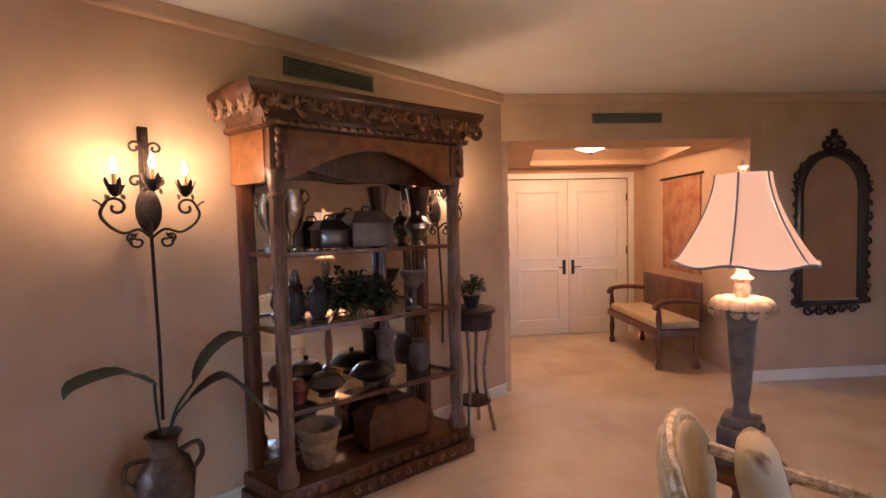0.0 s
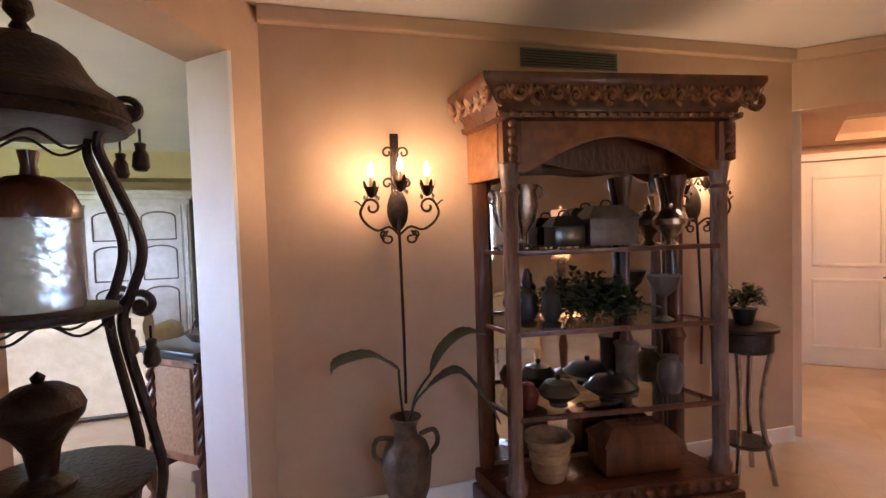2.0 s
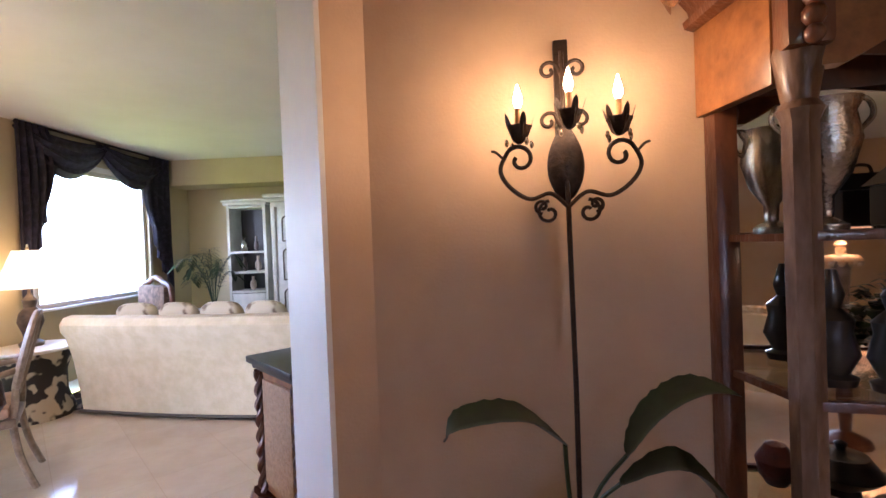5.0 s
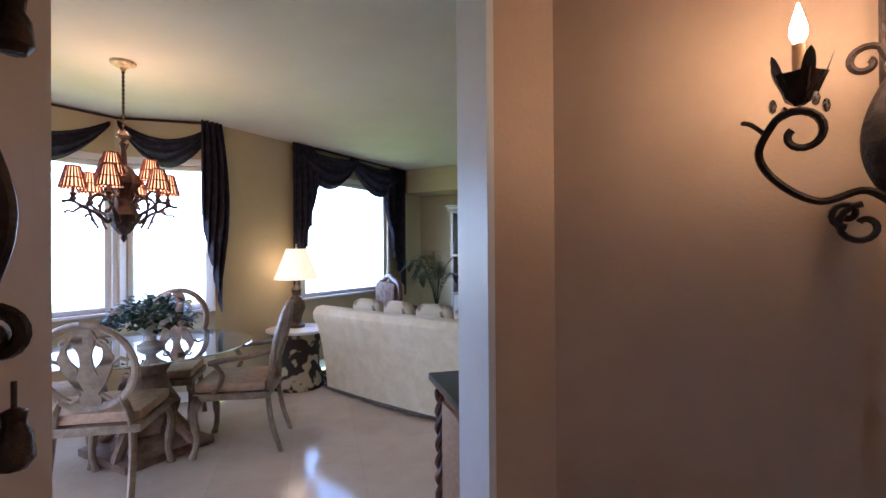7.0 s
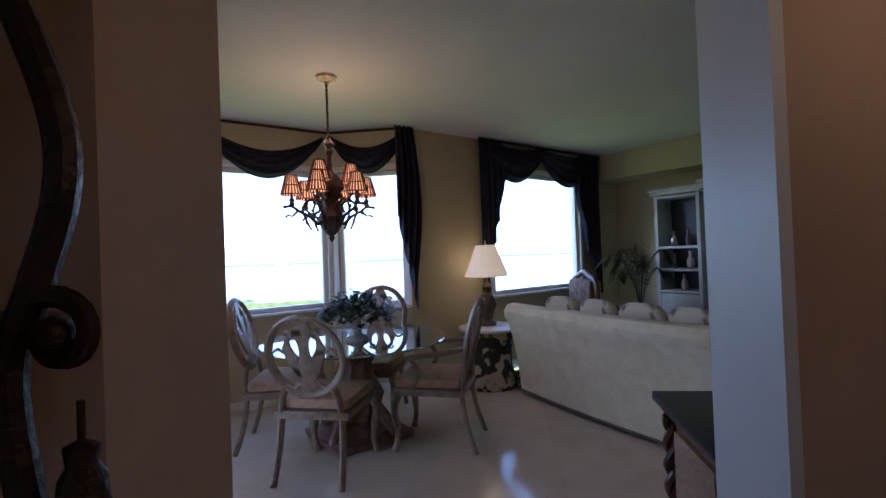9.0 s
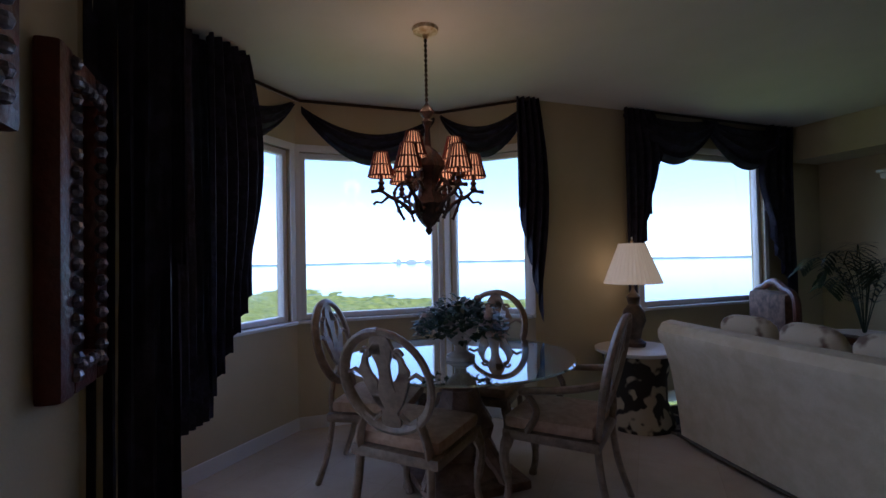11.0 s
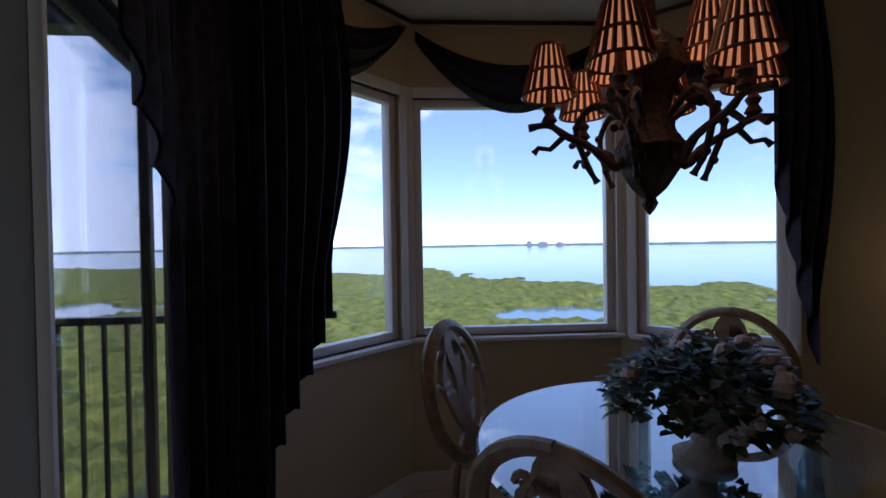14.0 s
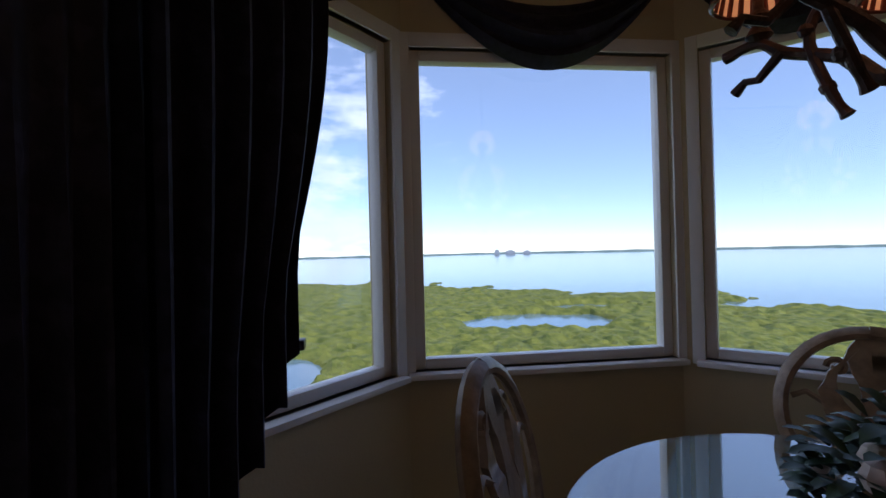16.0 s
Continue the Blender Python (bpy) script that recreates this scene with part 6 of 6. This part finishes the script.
part("base", lathe(bmesh.new(), [(0.085, 0), (0.09, 0.03), (0.05, 0.06), (0.065, 0.13), (0.095, 0.21), (0.08, 0.29), (0.04, 0.34), (0.055, 0.40), (0.025, 0.44), (0.012, 0.46), (0.01, 0.5)], n=20), M_POT, l2, "carved brown and gilt base")
part("shade", lathe(bmesh.new(), [(0.225, 0.51), (0.225, 0.515), (0.105, 0.83), (0.105, 0.835)], n=120, wave=lambda a, z: 1 + 0.012 * math.cos(40 * a)), M_SHADE, l2, "glowing pleated cream shade").visible_shadow = False
part("finial", lathe(bmesh.new(), [(0.006, 0.8), (0.006, 0.835), (0.014, 0.85), (0.006, 0.865), (0.01, 0.88), (0.001, 0.89)], n=10), M_GILT, l2)
bulb_light("side_lamp_light", (-3.16, 3.12, 1.25), 0.3, color=(1, 0.6, 0.28), r=0.06)

# ---- armchair and rug beyond the sofa ----
M_FLORAL = mat("brown_floral_fabric", (0.055, 0.032, 0.02), 0.85, color2=(0.16, 0.10, 0.06), scale=14, bump=0.2, detail=2)
ac = thing("armchair", pose(-2.85, 4.45, 0, 0, 0, 150), "carved-frame upholstered wing armchair by the window", "chair")
part("backrest", box(bmesh.new(), -0.30, 0.30, 0.0, 0.14, 0.40, 1.02, 0.06), M_FLORAL, ac)
part("crest", tube(bmesh.new(), curve([(-0.33, 0.06, 0.72), (-0.31, 0.06, 0.98), (-0.15, 0.06, 1.05), (0, 0.06, 1.10), (0.15, 0.06, 1.05), (0.31, 0.06, 0.98), (0.33, 0.06, 0.72)], 6), 0.03, 8), M_WOOD, ac, "carved dark wooden crest")
part("seat", box(bmesh.new(), -0.31, 0.31, -0.55, 0.05, 0.26, 0.47, 0.05), M_FLORAL, ac)
for s in (-1, 1):
    part("arm", tube(bmesh.new(), curve([(0.33 * s, 0.05, 0.72), (0.35 * s, -0.25, 0.66), (0.34 * s, -0.52, 0.62)], 6), 0.03, 8), M_WOOD, ac)
    part("leg", tube(bmesh.new(), [(0.29 * s, -0.5, 0.28), (0.31 * s, -0.54, 0.12), (0.30 * s, -0.52, 0)], 0.028, 8), M_WOOD, ac)
    part("leg", tube(bmesh.new(), [(0.28 * s, 0.03, 0.28), (0.29 * s, 0.08, 0)], 0.028, 8), M_WOOD, ac)
    part("arm_post", tube(bmesh.new(), [(0.34 * s, -0.45, 0.63), (0.32 * s, -0.42, 0.4)], 0.025, 8), M_WOOD, ac)
rg = thing("rug", Matrix.Identity(4), "dark floral rug with a tan pattern under the sofa", "rug")
part("pile", box(bmesh.new(), -3.3, -0.3, 3.16, 5.2, 0.0, 0.012, 0.004), M_RUG, rg)

# ---- palm in an urn ----
pu = pot_thing("planter_urn", Matrix.Translation((-2.62, 5.15, 0)), [(0.14, 0), (0.15, 0.03), (0.06, 0.1), (0.08, 0.2), (0.17, 0.42), (0.20, 0.6), (0.22, 0.64), (0.19, 0.64)], M_STONE, "tall stone planter urn in the corner", "planter", n=28)
pm = thing("palm", Matrix.Translation((-2.62, 5.15, 0.6)), "leafy dark green parlour palm in the corner urn", "plant")
rnd = random.Random(9)
for k in range(13):
    a, reach, top = rnd.uniform(0, 6.28), rnd.uniform(0.28, 0.5), rnd.uniform(0.45, 0.85)
    ca, sa = math.cos(a), math.sin(a)
    pts = curve([(0, 0, 0), (0.1 * ca, 0.1 * sa, top * 0.7), (reach * 0.7 * ca, reach * 0.7 * sa, top), (reach * ca, reach * sa, top * 0.85)], 6)
    bm = tube(bmesh.new(), pts, 0.004, 4)
    for i in range(5, len(pts)):
        p, d = pts[i], (pts[i] - pts[i - 1]).normalized()
        side = d.cross(Vector((0, 0, 1))).normalized()
        for s in (-1, 1):
            e = p + (side * s * 0.13 + d * 0.07 - Vector((0, 0, 0.035)))
            leaf(bm, [p, (p + e) / 2 + Vector((0, 0, 0.012)), e], 0.012, 3)
    part("frond", bm, M_LEAF, pm)


# ---- wall units on the far wall ----
def bookcase(m, w, label):
    b = thing("bookcase", m, label, "bookcase", "shelf units on the far wall")
    part("side", box(bmesh.new(), 0, 0.04, 0, 0.38, 0, 2.0, 0.004), M_ARMOIRE, b)
    part("side", box(bmesh.new(), w - 0.04, w, 0, 0.38, 0, 2.0, 0.004), M_ARMOIRE, b)
    part("back", box(bmesh.new(), 0.04, w - 0.04, 0.36, 0.38, 0, 2.0), M_BLACK, b, "dark back panel")
    for z in (0.06, 0.78, 1.05, 1.33, 1.96):
        part("shelf", box(bmesh.new(), 0.04, w - 0.04, 0.0, 0.36, z, z + 0.03, 0.003), M_ARMOIRE, b)
    part("door", box(bmesh.new(), 0.045, w - 0.045, 0.0, 0.025, 0.10, 0.77, 0.004), M_ARMOIRE, b)
    bm = box(bmesh.new(), -0.03, w + 0.03, -0.04, 0.38, 2.0, 2.05, 0.01)
    box(bm, -0.05, w + 0.05, -0.06, 0.38, 2.05, 2.08, 0.008)
    part("cornice", bm, M_ARMOIRE, b)
    for i, (x, z) in enumerate(((0.3, 1.08), (0.65, 1.08), (0.3, 1.36), (0.62, 1.36), (0.5, 0.81))):
        r = 0.035 + 0.01 * (i % 3)
        pot_thing("ornament", m @ Matrix.Translation((w * x, 0.15, z)), [(r * 0.6, 0), (r, 0.05), (r * 0.9, 0.11), (r * 0.35, 0.15), (r * 0.5, 0.19 + 0.02 * (i % 2))], (M_PLUM, M_STONE, M_SILVER)[i % 3], "small vase ornament standing on a bookcase shelf", "vase", n=14)


bookcase(pose(-2.62, 5.56, 0), 0.55, "antique white open bookcase with dark back, holding small ornaments")
bookcase(pose(-0.62, 5.56, 0), 0.7, "antique white open bookcase beside the armoire, with ornaments")
am = thing("armoire", pose(-1.98, 5.48, 0), "tall antique white armoire with arched panelled doors", "armoire")
part("body", box(bmesh.new(), 0, 1.28, 0.04, 0.5, 0.08, 2.02, 0.006), M_ARMOIRE, am)
part("plinth", box(bmesh.new(), -0.03, 1.31, 0.0, 0.5, 0, 0.08, 0.008), M_ARMOIRE, am)
for x0 in (0.10, 0.645):
    d = part("door", box(bmesh.new(), x0, x0 + 0.535, 0.012, 0.04, 0.12, 1.93, 0.004), M_ARMOIRE, am, "arched panelled door")
    for z0, z1 in ((0.2, 0.85), (0.95, 1.4), (1.48, 1.85)):
        bm = bmesh.new()
        o = [(x0 + 0.07, z0), (x0 + 0.465, z0)] + [(x0 + 0.2675 + 0.1975 * math.cos(math.pi * i / 12), z1 - 0.08 + 0.08 * math.sin(math.pi * i / 12)) for i in range(13)]
        tube(bm, [(x, 0.008, z) for x, z in o + [o[0]]], 0.010, 6)
        part("moulding", bm, M_GROOVE, d, "dark glazed panel moulding")
for x in (0.05, 1.23):
    part("pilaster", lathe(bmesh.new(), [(0.04, 0.1), (0.03, 0.15), (0.03, 1.85), (0.045, 1.95)], (x, 0.03), 12, wave=lambda a, z: 1 + 0.08 * math.cos(6 * a)), M_ARMOIRE, am)
bm = box(bmesh.new(), -0.04, 1.32, -0.02, 0.5, 2.02, 2.08, 0.012)
box(bm, -0.07, 1.35, -0.05, 0.5, 2.08, 2.13, 0.01)
part("cornice", bm, M_ARMOIRE, am)

# ---- carved chest behind the pier ----
ck = Matrix.Translation((-0.035, 0.955, 0)) @ Matrix.Rotation(radians(45), 4, "Z")
cs = thing("chest", ck, "carved dark wooden chest with cane panels and rope-twist corners", "chest")
w, dp = 1.1, 0.44
part("body", box(bmesh.new(), 0.03, w - 0.03, 0.03, dp - 0.03, 0.28, 0.84, 0.01), M_WOODL, cs)
bm = box(bmesh.new(), -0.02, w + 0.02, -0.0, dp + 0.02, 0.865, 0.895, 0.008)
box(bm, 0.0, w, 0.01, dp, 0.84, 0.865, 0.006)
part("top", bm, M_BLACK, cs, "dark stone top")
part("side_panel", box(bmesh.new(), 0.012, 0.03, 0.08, dp - 0.08, 0.34, 0.80, 0.004), M_CANE, cs, "woven cane panel")
for x, y in ((0.02, 0.03), (0.02, dp - 0.03), (w - 0.02, 0.03), (w - 0.02, dp - 0.03)):
    bm = bmesh.new()
    for ph in (0, math.pi):
        tube(bm, [(x + 0.012 * math.cos(z * 45 + ph), y + 0.012 * math.sin(z * 45 + ph), 0.26 + z) for z in [i * 0.01 for i in range(58)]], 0.014, 6)
    part("rope_corner", bm, M_WOOD, cs, "rope-twist corner column")
    sx, sy = (-1 if x < 0.5 else 1), (-1 if y < 0.2 else 1)
    part("leg", tube(bmesh.new(), curve([(x, y, 0.28), (x + 0.02 * sx, y + 0.02 * sy, 0.2), (x + 0.005 * sx, y, 0.08), (x + 0.02 * sx, y + 0.03 * sy, 0.025)], 5), [0.05] * 4 + [0.035] * 5 + [0.025] * 5 + [0.025] * 2, 8), M_WOOD, cs, "carved cabriole leg")
part("apron", box(bmesh.new(), 0.05, w - 0.05, dp - 0.05, dp - 0.02, 0.20, 0.29, 0.01), M_WOOD, cs)
bs = pot_thing("tray_basket", ck @ Matrix.Translation((0.28, 0.22, 0.8955)), [(0.12, 0), (0.15, 0.04), (0.155, 0.05), (0.14, 0.045)], M_SILVER, "silver handled tray basket on the chest", "basket")
part("handle", tube(bmesh.new(), curve([(-0.15, 0, 0.045), (-0.10, 0, 0.14), (0, 0, 0.17), (0.10, 0, 0.14), (0.15, 0, 0.045)], 5), 0.006, 6), M_IRON, bs)
